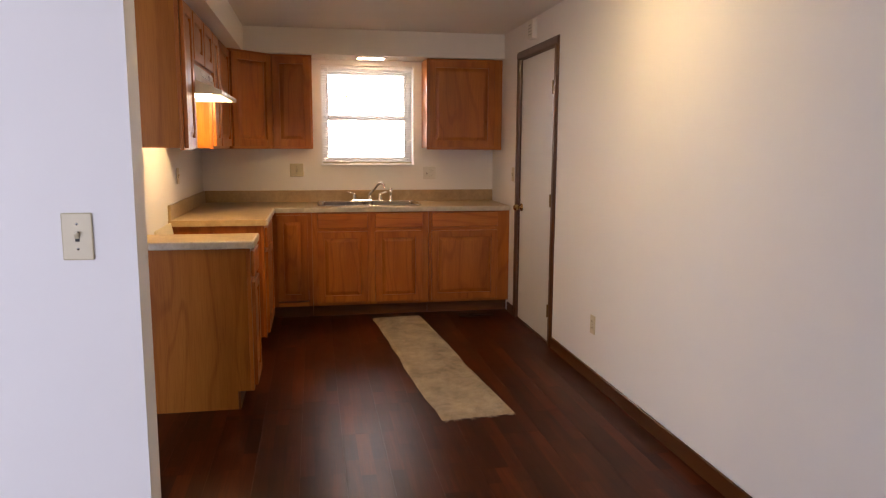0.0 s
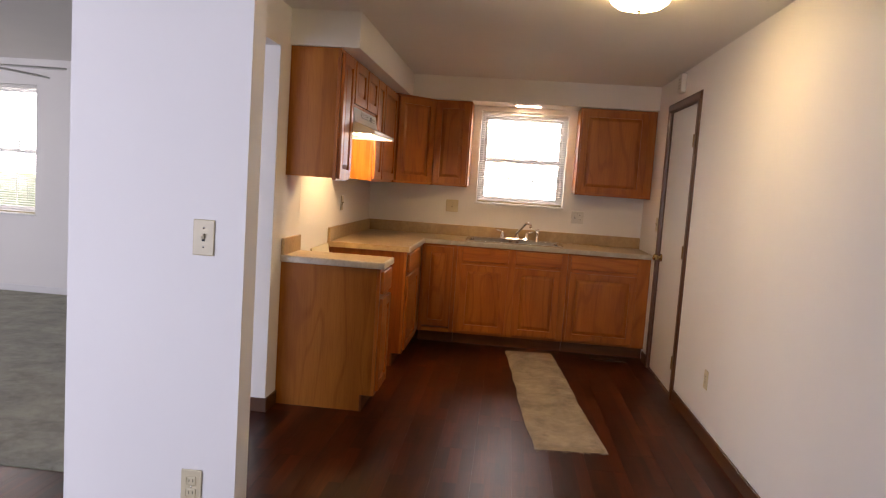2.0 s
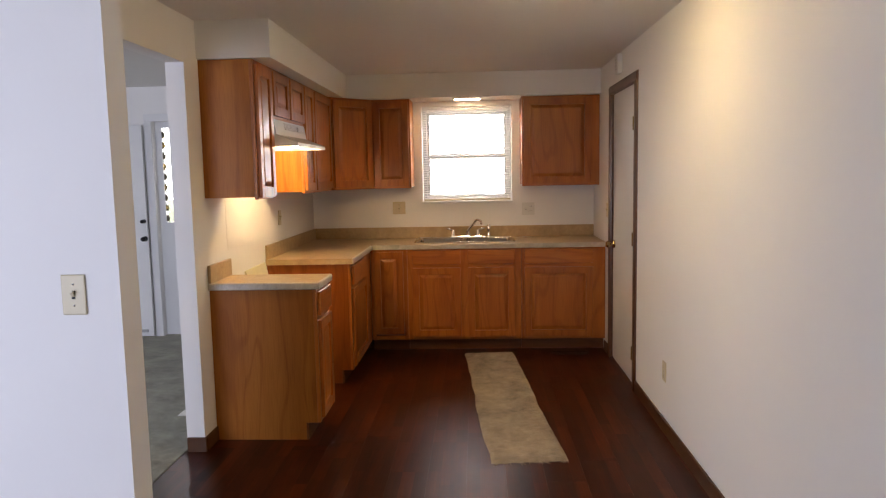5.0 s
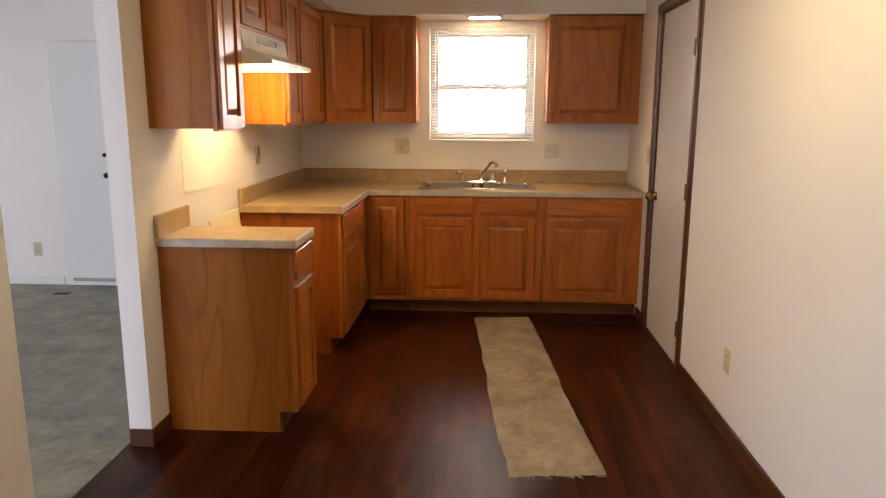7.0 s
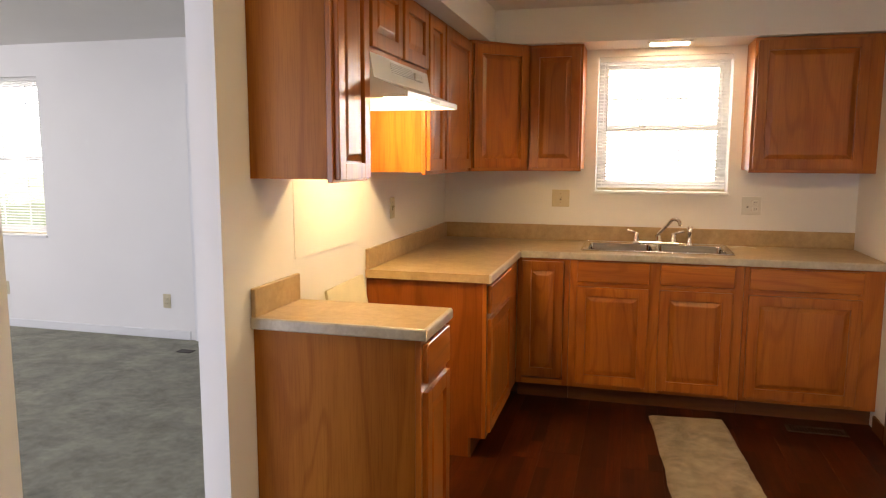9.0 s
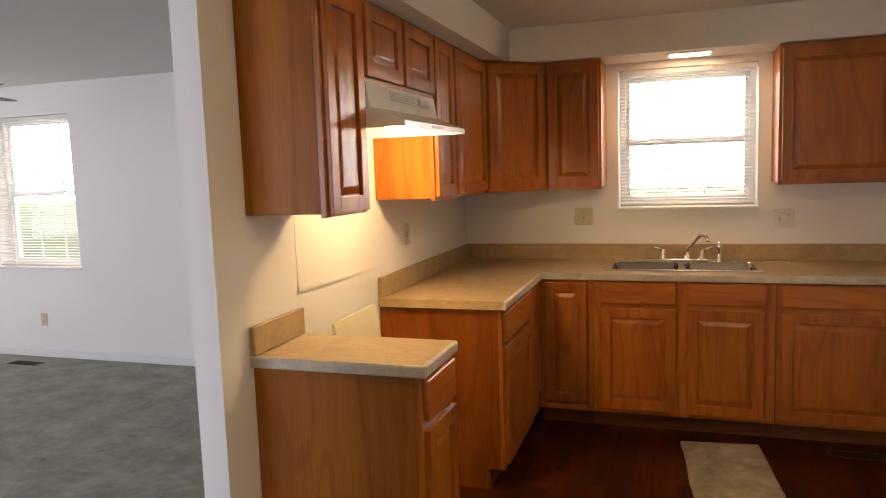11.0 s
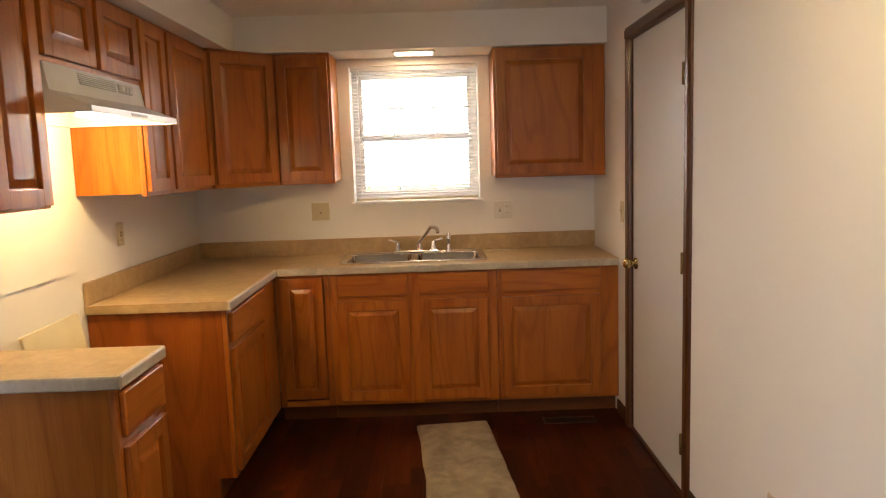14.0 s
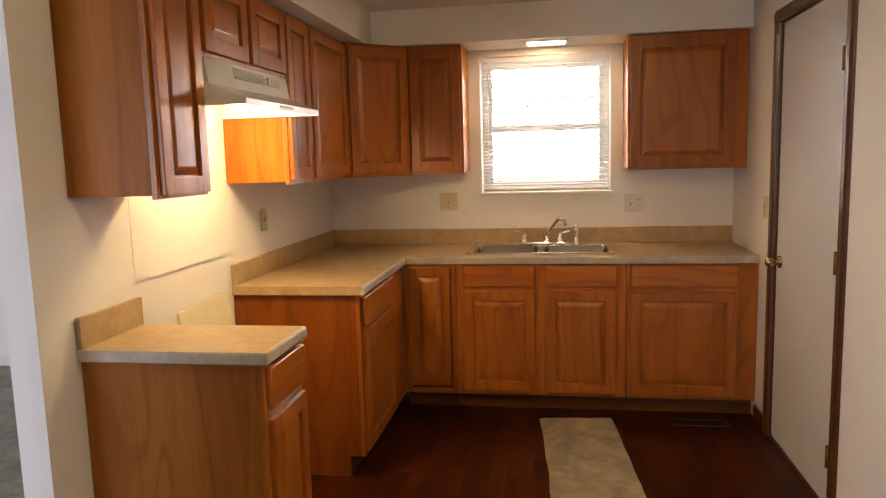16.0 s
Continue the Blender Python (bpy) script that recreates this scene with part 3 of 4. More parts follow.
# ---- sink and tap ----


def sink():
    s = thing("sink", "double-bowl stainless steel sink set in the worktop", "sink", pose(0, 0, CT))
    x0, x1, y0, y1 = SX0 - 0.018, SX1 + 0.018, SY0 - 0.018, SY1 + 0.022
    cx = (SX0 + SX1) / 2
    bowls = ((SX0 + 0.016, cx - 0.020), (cx + 0.020, SX1 - 0.016))
    by0, by1 = SY0 + 0.015, SY1 - 0.075
    bm = bm_new()
    for b in ((x0, x1, y0, by0), (x0, x1, by1, y1)):
        box(bm, b[0], b[1], b[2], b[3], 0.001, 0.007, 0.003, 2)
    for a, b in ((x0, bowls[0][0]), (bowls[0][1], bowls[1][0]), (bowls[1][1], x1)):
        box(bm, a, b, by0, by1, 0.001, 0.0065)
    part("rim", bm, STEEL, s)
    bm = bm_new()
    q = 0.022
    ring = []
    for qx, qy, a0 in ((x1 - q, y1 - q, 0), (x0 + q, y1 - q, 90), (x0 + q, y0 + q, 180), (x1 - q, y0 + q, 270)):
        for k in range(6):
            ang = radians(a0 + 18 * k)
            ring.append((qx + q * math.cos(ang), qy + q * math.sin(ang), 0.0055))
    tube(bm, ring + ring[:1], 0.0042, 8, False)
    part("rolled_edge", bm, CHROME, s, "bright rolled steel edge")
    for a, b in bowls:
        bm = bm_new()
        loops = []
        for inset, z, rad in ((0.0, 0.0068, 0.03), (0.004, 0.002, 0.035), (0.012, -0.13, 0.045), (0.03, -0.155, 0.05), (0.06, -0.16, 0.04)):
            loop = []
            for qx, qy, a0 in ((b - inset - rad, by1 - inset - rad, 0), (a + inset + rad, by1 - inset - rad, 90), (a + inset + rad, by0 + inset + rad, 180), (b - inset - rad, by0 + inset + rad, 270)):
                for k in range(5):
                    ang = radians(a0 + 22.5 * k)
                    loop.append(bm.verts.new((qx + rad * math.cos(ang), qy + rad * math.sin(ang), z)))
            loops.append(loop)
        for p, q in zip(loops, loops[1:]):
            for k in range(len(p)):
                f = bm.faces.new((p[k], p[(k + 1) % len(p)], q[(k + 1) % len(p)], q[k]))
                f.smooth = True
        bm.faces.new(loops[-1])
        bowl = part("bowl", bm, BOWLSHADE, s)
        bm = bm_new()
        lathe(bm, [(0.0, -0.1585), (0.03, -0.1575), (0.042, -0.1565), (0.045, -0.1585)], ((a + b) / 2, (by0 + by1) / 2, 0), n=20)
        part("strainer", bm, CHROME, bowl)


sink()


def tap():
    t = thing("tap", "chrome kitchen tap with two lever handles and sprayer", "tap", pose(1.435, -0.100, CT + 0.007))
    bm = bm_new()
    box(bm, -0.165, 0.125, -0.028, 0.028, 0.0, 0.014, 0.008, 3)
    part("base_plate", bm, CHROME, t)
    bm = bm_new()
    lathe(bm, [(0.022, 0.012), (0.022, 0.03), (0.015, 0.04), (0.014, 0.055)], (0, 0, 0), n=20)
    pts = [(-0.012, 0, 0.045), (-0.006, -0.006, 0.06), (0.03, -0.03, 0.105), (0.052, -0.045, 0.132)]
    for k in range(9):
        a = radians(135 - k * 19)
        pts.append((0.088 + 0.03 * math.cos(a), -0.065 - 0.004 * k, 0.135 + 0.03 * math.sin(a)))
    tube(bm, pts, 0.0115, 14)
    part("spout", bm, CHROME, t)
    for x, s in ((-0.138, -1), (0.088, 1)):
        bm = bm_new()
        lathe(bm, [(0.021, 0.012), (0.021, 0.03), (0.014, 0.045), (0.016, 0.058), (0.012, 0.068), (0.0, 0.07)], (x, 0, 0), n=18)
        tube(bm, [(x, 0, 0.062), (x + s * 0.02, -0.008, 0.074), (x + s * 0.062, -0.018, 0.084)], [0.008, 0.007, 0.0085], 10)
        part("handle", bm, CHROME, t)
    bm = bm_new()
    lathe(bm, [(0.02, -0.006), (0.02, 0.006), (0.014, 0.02), (0.013, 0.06), (0.017, 0.075), (0.017, 0.11), (0.01, 0.118), (0.0, 0.119)], (0.185, 0, 0), n=18)
    part("sprayer", bm, CHROME, t)


tap()



def paper_strip():
    bm = bm_new()
    rows = []
    for k in range(13):
        u = k / 12
        rows.append([bm.verts.new((0.15 * u, 0.012 * math.sin(u * 3) + dy, 0.0008 + 0.006 * math.sin(u * math.pi) ** 2 + dz)) for dy, dz in ((0, 0), (0.016, 0), (0.016, 0.0006), (0, 0.0006))])
    for a, b in zip(rows, rows[1:]):
        for k in range(4):
            bm.faces.new((a[k], a[(k + 1) % 4], b[(k + 1) % 4], b[k]))
    bm.faces.new(rows[0][::-1])
    bm.faces.new(rows[-1])
    bmesh.ops.recalc_face_normals(bm, faces=bm.faces)
    ob = solid("paper_strip", bm, VINYL, "thin curled white strip lying beside the sink", "paper strip")
    ob.matrix_basis = pose(1.86, -0.12, CT)


paper_strip()

# ---- range hood ----


def hood():
    h = thing("range_hood", "cream enamel range hood with its lamp on", "hood", left(-2.288, 0))
    w, z0, z1 = 0.752, 1.683, 1.848
    outer = [(-0.003, z0), (-0.003, z1), (-0.315, z1), (-0.33, z1 - 0.09), (-0.46, z0 + 0.022), (-0.46, z0)]
    inner = [(-0.450, z0), (-0.450, z0 + 0.016), (-0.324, z1 - 0.098), (-0.011, z1 - 0.098), (-0.011, z0)]
    bm = bm_new()
    prism(bm, outer + inner, "x", 0.006, w - 0.006)
    part("canopy", bm, HOODM, h)
    for x in (0.0, w - 0.0055):
        bm = bm_new()
        prism(bm, outer, "x", x, x + 0.0055)
        part("side_plate", bm, HOODM, h)
    for k in range(6):
        bm = bm_new()
        zz = z1 - 0.014 - 0.0072 * k
        box(bm, 0.215, 0.50, -0.3195 - 0.0018 * k, -0.312 - 0.0018 * k, zz - 0.0012, zz + 0.0012)
        part("vent_slot", bm, HOODIN, h)
    bm = bm_new()
    box(bm, 0.525, 0.645, -0.331, -0.315, z1 - 0.052, z1 - 0.018, 0.003)
    part("control_plate", bm, HOODPL, h, "small grey control plate")
    for x in (0.545, 0.575, 0.605):
        bm = bm_new()
        box(bm, x, x + 0.014, -0.336, -0.330, z1 - 0.044, z1 - 0.026, 0.002)
        part("switch", bm, WHITEP, h)
    bm = bm_new()
    box(bm, 0.25, 0.50, -0.235, -0.03, z1 - 0.108, z1 - 0.0985)
    part("filter", bm, HOODIN, h)
    bm = bm_new()
    box(bm, 0.31, 0.46, -0.35, -0.25, z0 + 0.008, z1 - 0.0985, 0.014, 3)
    part("lamp_lens", bm, HOODL, h, "lit warm lamp lens")
    # badge on the front lip
    bm = bm_new()
    box(bm, 0.30, 0.44, -0.4625, -0.459, z0 + 0.006, z0 + 0.016)
    part("badge", bm, HOODIN, h)


hood()

# ---- window and blinds ----


def window(name, x0, x1, z0, z1, y, depth, label, cols, sill=True):
    win = thing(name, label, "window", pose(0, y, 0), kind="structure")
    yf = depth - 0.09
    bm = bm_new()
    f = 0.035
    for b in ((x0, x0 + f, z0, z1), (x1 - f, x1, z0, z1), (x0 + f, x1 - f, z0, z0 + f), (x0 + f, x1 - f, z1 - f, z1)):
        box(bm, b[0], b[1], yf, yf + 0.08, b[2], b[3], 0.003)
    part("window_frame", bm, VINYL, win)
    zm = (z0 + z1) / 2 - 0.015
    for s, (a, b, yy) in enumerate(((z0 + f, zm + 0.022, yf + 0.012), (zm - 0.022, z1 - f, yf + 0.042))):
        bm = bm_new()
        q = 0.026
        for c in ((x0 + f, x0 + f + q, a, b), (x1 - f - q, x1 - f, a, b), (x0 + f + q, x1 - f - q, a, a + q), (x0 + f + q, x1 - f - q, b - q, b)):
            box(bm, c[0], c[1], yy, yy + 0.028, c[2], c[3], 0.002)
        sash = part("sash", bm, VINYL, win)
        bm = bm_new()
        for k in range(1, cols):
            xx = x0 + f + q + (x1 - x0 - 2 * f - 2 * q) * k / cols
            box(bm, xx - 0.004, xx + 0.004, yy + 0.010, yy + 0.018, a + q, b - q)
        zz = (a + b) / 2
        box(bm, x0 + f + q, x1 - f - q, yy + 0.011, yy + 0.017, zz - 0.004, zz + 0.004)
        part("grille", bm, VINYL, sash)
        bm = bm_new()
        box(bm, x0 + f + q, x1 - f - q, yy + 0.019, yy + 0.022, a + q, b - q)
        pane = part("pane", bm, GLASS, sash)
        pane.visible_shadow = False
    for k in (0.33, 0.67):
        xx = x0 + (x1 - x0) * k
        bm = bm_new()
        box(bm, xx - 0.028, xx + 0.028, yf + 0.002, yf + 0.0118, zm + 0.004, zm + 0.018, 0.003, 2)
        tube(bm, [(xx - 0.004, yf + 0.004, zm + 0.015), (xx + 0.004, yf - 0.002, zm + 0.030), (xx + 0.022, yf - 0.006, zm + 0.034)], [0.007, 0.006, 0.005], 8)
        part("sash_lock", bm, VINYL, win)
    if sill:
        bm = bm_new()
        box(bm, x0 - 0.012, x1 + 0.012, -0.018, yf, z0 - 0.016, z0 + 0.002, 0.004, 2)
        part("window_sill", bm, TRIMW, win)
    return win


def blinds(x0, x1, z0, z1, y, label, pitch=0.0215, tilt=11):
    bl = thing("window_blind", label, "blind", pose(x0, y, z0))
    w, h = x1 - x0, z1 - z0
    bm = bm_new()
    box(bm, 0, w, -0.018, 0.018, h - 0.03, h, 0.003)
    part("headrail", bm, SLAT, bl)
    bm = bm_new()
    box(bm, 0.004, w - 0.004, -0.012, 0.012, 0.004, 0.018, 0.004, 2)
    part("bottom_rail", bm, IVORY, bl, "beige bottom rail")
    bm = bm_new()
    c, s = math.cos(radians(tilt)), math.sin(radians(tilt))
    sec = [(-0.0125, 0.0), (-0.006, 0.0022), (0.0, 0.003), (0.006, 0.0022), (0.0125, 0.0)]
    sec = [(u * c - v * s, u * s + v * c) for u, v in sec]
    rows = [[bm.verts.new((x, u, v + dz)) for u, v in sec] for x in (0.004, w - 0.004) for dz in (0, -0.0007)]
    for k in range(4):
        bm.faces.new((rows[0][k], rows[2][k], rows[2][k + 1], rows[0][k + 1]))
        bm.faces.new((rows[1][k], rows[1][k + 1], rows[3][k + 1], rows[3][k]))
    for k in (0, 4):
        bm.faces.new((rows[0][k], rows[1][k], rows[3][k], rows[2][k]))
    me = mesh_of("slat", bm, SLAT)
    rnd = random.Random(5)
    n = int((h - 0.05) / pitch)
    for k in range(n):
        ob = new("slat", me)
        ob.parent = bl
        ob.matrix_basis = pose(rnd.uniform(-0.0015, 0.0015), 0, 0.026 + k * pitch, rnd.uniform(-1.2, 1.2), rnd.uniform(-0.03, 0.03), 0)
    for x in (0.09, w / 2, w - 0.09):
        bm = bm_new()
        tube(bm, [(x, -0.013, 0.01), (x, -0.013, h - 0.02)], 0.0008, 5)
        tube(bm, [(x, 0.013, 0.01), (x, 0.013, h - 0.02)], 0.0008, 5)
        part("ladder_cord", bm, SLAT, bl)
    bm = bm_new()
    tube(bm, [(0.05, -0.02, h - 0.02), (0.05, -0.024, h - 0.06), (0.052, -0.024, h * 0.45)], 0.0035, 8)
    part("wand", bm, SLAT, bl)
    return bl


window("window_1", WX0, WX1, WZ0, WZ1, 0, 0.25, "white double-hung kitchen window with grilles", 3)
blinds(WX0 + 0.008, WX1 - 0.008, WZ0 + 0.004, WZ1 - 0.003, 0.035, "white mini blind hanging open in the kitchen window")
window("window_2", LX0, LX1, LZ0, LZ1, LIV_Y, 0.25, "white double-hung living room window with grilles", 3)
blinds(LX0 + 0.01, LX1 - 0.01, LZ0 + 0.004, LZ1 - 0.003, LIV_Y + 0.035, "white mini blind hanging open in the living room window", 0.024)

# ---- side door ----


def side_door():
    d = thing("door_1", "closed grey-white flush door in dark stained casing", "door", pose(W, 0, 0), kind="structure")
    bm = bm_new()
    box(bm, 0.012, 0.047, DY0 + 0.004, DY1 - 0.004, 0.0105, DZ - 0.004, 0.002)
    leaf = part("leaf", bm, DOORW, d)
    for a, b in ((DY0 - 0.065, DY0), (DY1, DY1 + 0.065)):
        bm = bm_new()
        prism(bm, [(0, a), (-0.010, a + 0.003), (-0.017, a + 0.02), (-0.017, b - 0.012), (-0.010, b), (0, b)], "z", 0, DZ)
        part("casing", bm, DARKWOOD, d, "dark stained door casing")
    bm = bm_new()
    prism(bm, [(0, DZ), (-0.010, DZ), (-0.017, DZ + 0.012), (-0.017, DZ + 0.045), (-0.010, DZ + 0.062), (0, DZ + 0.065)], "y", DY0 - 0.065, DY1 + 0.065)
    part("casing", bm, DARKWOODY, d, "dark stained door casing")
    for a, b, c, e in ((DY0 - 0.002, DY0 + 0.003, 0, DZ), (DY1 - 0.003, DY1 + 0.002, 0, DZ), (DY0, DY1, DZ - 0.003, DZ + 0.002)):
        bm = bm_new()
        box(bm, 0.0, 0.118, a, b, c, e)
        part("jamb", bm, DARKWOOD, d)
    bm = bm_new()
    box(bm, 0.0, 0.12, DY0, DY1, -0.005, 0.010, 0.002)
    part("threshold", bm, DARKWOODY, d, "dark wooden threshold")
    for z in (0.25, 1.035, 1.81):
        bm = bm_new()
        tube(bm, [(-0.012, DY0 + 0.008, z - 0.045), (-0.012, DY0 + 0.008, z + 0.045)], 0.009, 10)
        box(bm, -0.013, 0.0125, DY0 + 0.007, DY0 + 0.0095, z - 0.044, z + 0.044)
        part("hinge", bm, AGED, d, "dull aged brass hinge")
    bm = bm_new()
    lathe(bm, [(0.0, -0.058), (0.015, -0.057), (0.026, -0.046), (0.027, -0.036), (0.018, -0.022), (0.011, -0.012), (0.013, 0.0), (0.03, 0.004), (0.031, 0.012)], (0.0, DY1 - 0.062, 0.925), "x", 24)
    part("knob", bm, BRASS, leaf, "polished brass knob")


side_door()

# ---- wall plates and small fixtures ----


def plate(kind, m, gangs, material, label, name):
    """A wall plate whose face looks along its own -y."""
    p = thing(name, label, "outlet" if kind == "outlet" else "switch", m, "wall plates")
    w = 0.070 + 0.046 * (gangs - 1)
    bm = bm_new()
    box(bm, -w / 2, w / 2, -0.006, 0, -0.057, 0.057, 0.0035, 2)
    part("cover", bm, material, p)
    for g in range(gangs):
        x = (g - (gangs - 1) / 2) * 0.046
        if kind == "wide" and g:
            continue
        x = 0.0 if kind == "wide" else x
        if kind == "outlet" or (kind == "mixed" and g):
            for z in (-0.02, 0.02):
                bm = bm_new()
                box(bm, x - 0.0165, x + 0.0165, -0.008, -0.005, z - 0.0145, z + 0.0145, 0.004, 2)
                sock = part("receptacle", bm, material, p)
                bm = bm_new()
                for dx in (-0.0065, 0.0065):
                    box(bm, x + dx - 0.0012, x + dx + 0.0012, -0.0084, -0.0075, z - 0.003, z + 0.006)
                part("slot", bm, SLOT, sock)
        else:
            bm = bm_new()
            box(bm, x - 0.005, x + 0.005, -0.0068, -0.0055, -0.012, 0.012)
            part("toggle_slot", bm, SLOT, p)
            bm = bm_new()
            prism(bm, [(-0.006, -0.006), (-0.006, 0.008), (-0.018, 0.013), (-0.018, 0.007)], "x", x - 0.0042, x + 0.0042)
            part("toggle", bm, material, p)
    for z in ((0.0,) if kind == "outlet" else (-0.03, 0.03)):
        bm = bm_new()
        lathe(bm, [(0.0, -0.0075), (0.003, -0.007), (0.0035, -0.0058)], (0, 0, z), "y", 10)
        part("screw", bm, CHROME, p)
    return p


plate("switch", pose(0.388, STUB_Y0, 1.188), 1, IVORY, "ivory toggle light switch on the wall end", "light_switch")
plate("outlet", pose(0.376, STUB_Y0, 0.372), 1, IVORY, "ivory power outlet low on the wall end", "outlet")
plate("switch", pose(0, -3.775, 1.165, 0, 0, 90), 1, IVORY, "ivory toggle switch beside the opening", "light_switch")
plate("switch", pose(0, -1.14, 1.190, 0, 0, 90), 1, IVORY, "ivory wall switch above the corner worktop", "light_switch")
plate("wide", pose(0.80, 0, 1.194), 2, IVORY, "yellowed wide wall plate with one centre toggle", "wall_plate")
plate("mixed", pose(1.985, 0, 1.168), 2, WHITEP, "white double plate with a switch and an outlet", "wall_plate")
plate("switch", pose(W, -0.70, 1.18, 0, 0, -90), 1, IVORY, "ivory switch beside the door casing", "light_switch")
plate("outlet", pose(W, -2.50, 0.353, 0, 0, -90), 1, IVORY, "ivory outlet low on the long wall", "outlet")
plate("outlet", pose(W, -4.82, 0.385, 0, 0, -90), 1, IVORY, "ivory outlet low on the long wall", "outlet")
plate("outlet", pose(-2.31, LIV_Y, 0.31), 1, IVORY, "ivory outlet low on the living room wall", "outlet")
plate("outlet", pose(-3.90, LIV_Y, 0.34), 1, IVORY, "ivory outlet below the living room window", "outlet")


def chime():
    c = thing("door_chime", "small white door chime box high on the wall", "chime", pose(W, -1.21, 2.195))
    bm = bm_new()
    box(bm, -0.04, 0, -0.055, 0.055, 0, 0.14, 0.008, 2)
    part("cover", bm, WHITEP, c)
    bm = bm_new()
    for k in range(4):
        box(bm, -0.0412, -0.039, -0.035, 0.035, 0.03 + 0.022 * k, 0.036 + 0.022 * k)
    part("grille", bm, HOODIN, c)


chime()


def wall_sheet():
    """A thin sheet whose lower edge curls off the wall."""
    bm = bm_new()
    ny, nz = 12, 16
    front, back = {}, {}
    for i in range(ny + 1):
        for j in range(nz + 1):
            u, v = i / ny, j / nz
            y, z = -2.300 + 0.744 * u, 1.070 + 0.595 * v
            curl = 0.005 * max(0.0, 1 - v / 0.30) ** 2 * (0.5 + 0.5 * math.sin(math.pi * u))
            x = 0.0004 + curl
            front[i, j] = bm.verts.new((x + 0.0008, y, z))
            back[i, j] = bm.verts.new((x, y, z))
    for i in range(ny):
        for j in range(nz):
            for grid, flip in ((front, False), (back, True)):
                q = [grid[i, j], grid[i + 1, j], grid[i + 1, j + 1], grid[i, j + 1]]
                bm.faces.new(q[::-1] if flip else q)
    rim = [(i, 0) for i in range(ny)] + [(ny, j) for j in range(nz)] + [(i, nz) for i in range(ny, 0, -1)] + [(0, j) for j in range(nz, 0, -1)]
    for p, q in zip(rim, rim[1:] + rim[:1]):
        bm.faces.new((front[q], front[p], back[p], back[q]))
    bmesh.ops.recalc_face_normals(bm, faces=bm.faces)
    solid("splash_panel", bm, PATCH, "thin off-white sheet curling off the wall behind the range gap", "panel")


wall_sheet()


def loose_board():
    bm = bm_new()
    prism(bm, [(0.0, 0.0), (0.41, 0.0), (0.385, 0.922), (0.377, 0.926), (0.006, 0.918), (0.0, 0.912)], "y", -0.006, 0.006)
    ob = solid("loose_board", bm, CREAM, "cream board leaning on the wall in the range gap", "board")
    ob.matrix_basis = pose(0.19, -2.085, 0.002, 0, -10, 0) @ pose(0, 0, 0, 0, 0, 88)


loose_board()


def register(m, label, w=0.30, d=0.10):
    r = thing("floor_register", label, "vent", m, "floor registers")
    bm = bm_new()
    for b in ((0, w, 0, 0.012), (0, w, d - 0.012, d), (0, 0.012, 0.012, d - 0.012), (w - 0.012, w, 0.012, d - 0.012)):
        box(bm, b[0], b[1], b[2], b[3], 0, 0.005, 0.0015)
    part("frame", bm, VENT, r)
    bm = bm_new()
    for k in range(18):
        x = 0.018 + (w - 0.036) * k / 17
        box(bm, x - 0.0025, x + 0.0025, 0.012, d - 0.012, 0.0005, 0.004)
    part("louvre", bm, VENT, r)
    return r


register(pose(2.12, -0.76, 0.001), "dark metal floor register before the base cabinets")
register(pose(-2.0, -0.31, 0.006), "small dark metal floor register in the carpet", 0.12, 0.075)
register(pose(-4.05, -0.24, 0.006), "dark metal floor register in the carpet")

glint_register = register(pose(-0.35, -2.24, 0.006, 0, 0, 90), "small metal floor register in the carpet, whitened for its sky reflection", 0.11, 0.05)
# White colour stands in for daylight reflected by the register's metal.
for o in glint_register.children:
    o.data.materials[0] = WHITEP

# ---- lamps ----


def dome_light():
    c = thing("ceiling_light", "lit frosted glass dome light on a metal base", "ceiling light", pose(1.87, -3.28, CEIL))
    bm = bm_new()
    lathe(bm, [(0.0, -0.002), (0.155, -0.002), (0.162, -0.010), (0.160, -0.018), (0.142, -0.024), (0.0, -0.024)], (0, 0, 0), n=40)
    part("base", bm, plain("bronze_base", (0.30, 0.24, 0.17), 0.35, 0.8), c)
    bm = bm_new()
    lathe(bm, [(0.138, -0.024), (0.140, -0.030), (0.132, -0.048), (0.105, -0.068), (0.06, -0.081), (0.0, -0.085)], (0, 0, 0), n=40)
    part("shade", bm, DOMEG, c, "frosted glass dome, lit")
    bm = bm_new()
    lathe(bm, [(0.010, -0.083), (0.011, -0.089), (0.006, -0.094), (0.0, -0.095)], (0, 0, 0), n=16)
    part("finial", bm, BRASS, c)


dome_light()


def sink_light():
    c = thing("recessed_light", "lit rectangular recessed light in the soffit", "recessed light", pose(1.445, -0.20, SOFFIT))
    bm = bm_new()
    for b in ((-0.13, 0.13, -0.085, -0.065), (-0.13, 0.13, 0.065, 0.085), (-0.13, -0.11, -0.065, 0.065), (0.11, 0.13, -0.065, 0.065)):
        box(bm, b[0], b[1], b[2], b[3], -0.008, -0.001, 0.002)
    part("trim_ring", bm, TRIMW, c)
    bm = bm_new()
    box(bm, -0.11, 0.11, -0.065, 0.065, -0.007, -0.001)
    part("lens", bm, SINKL, c, "lit frosted lens")


sink_light()


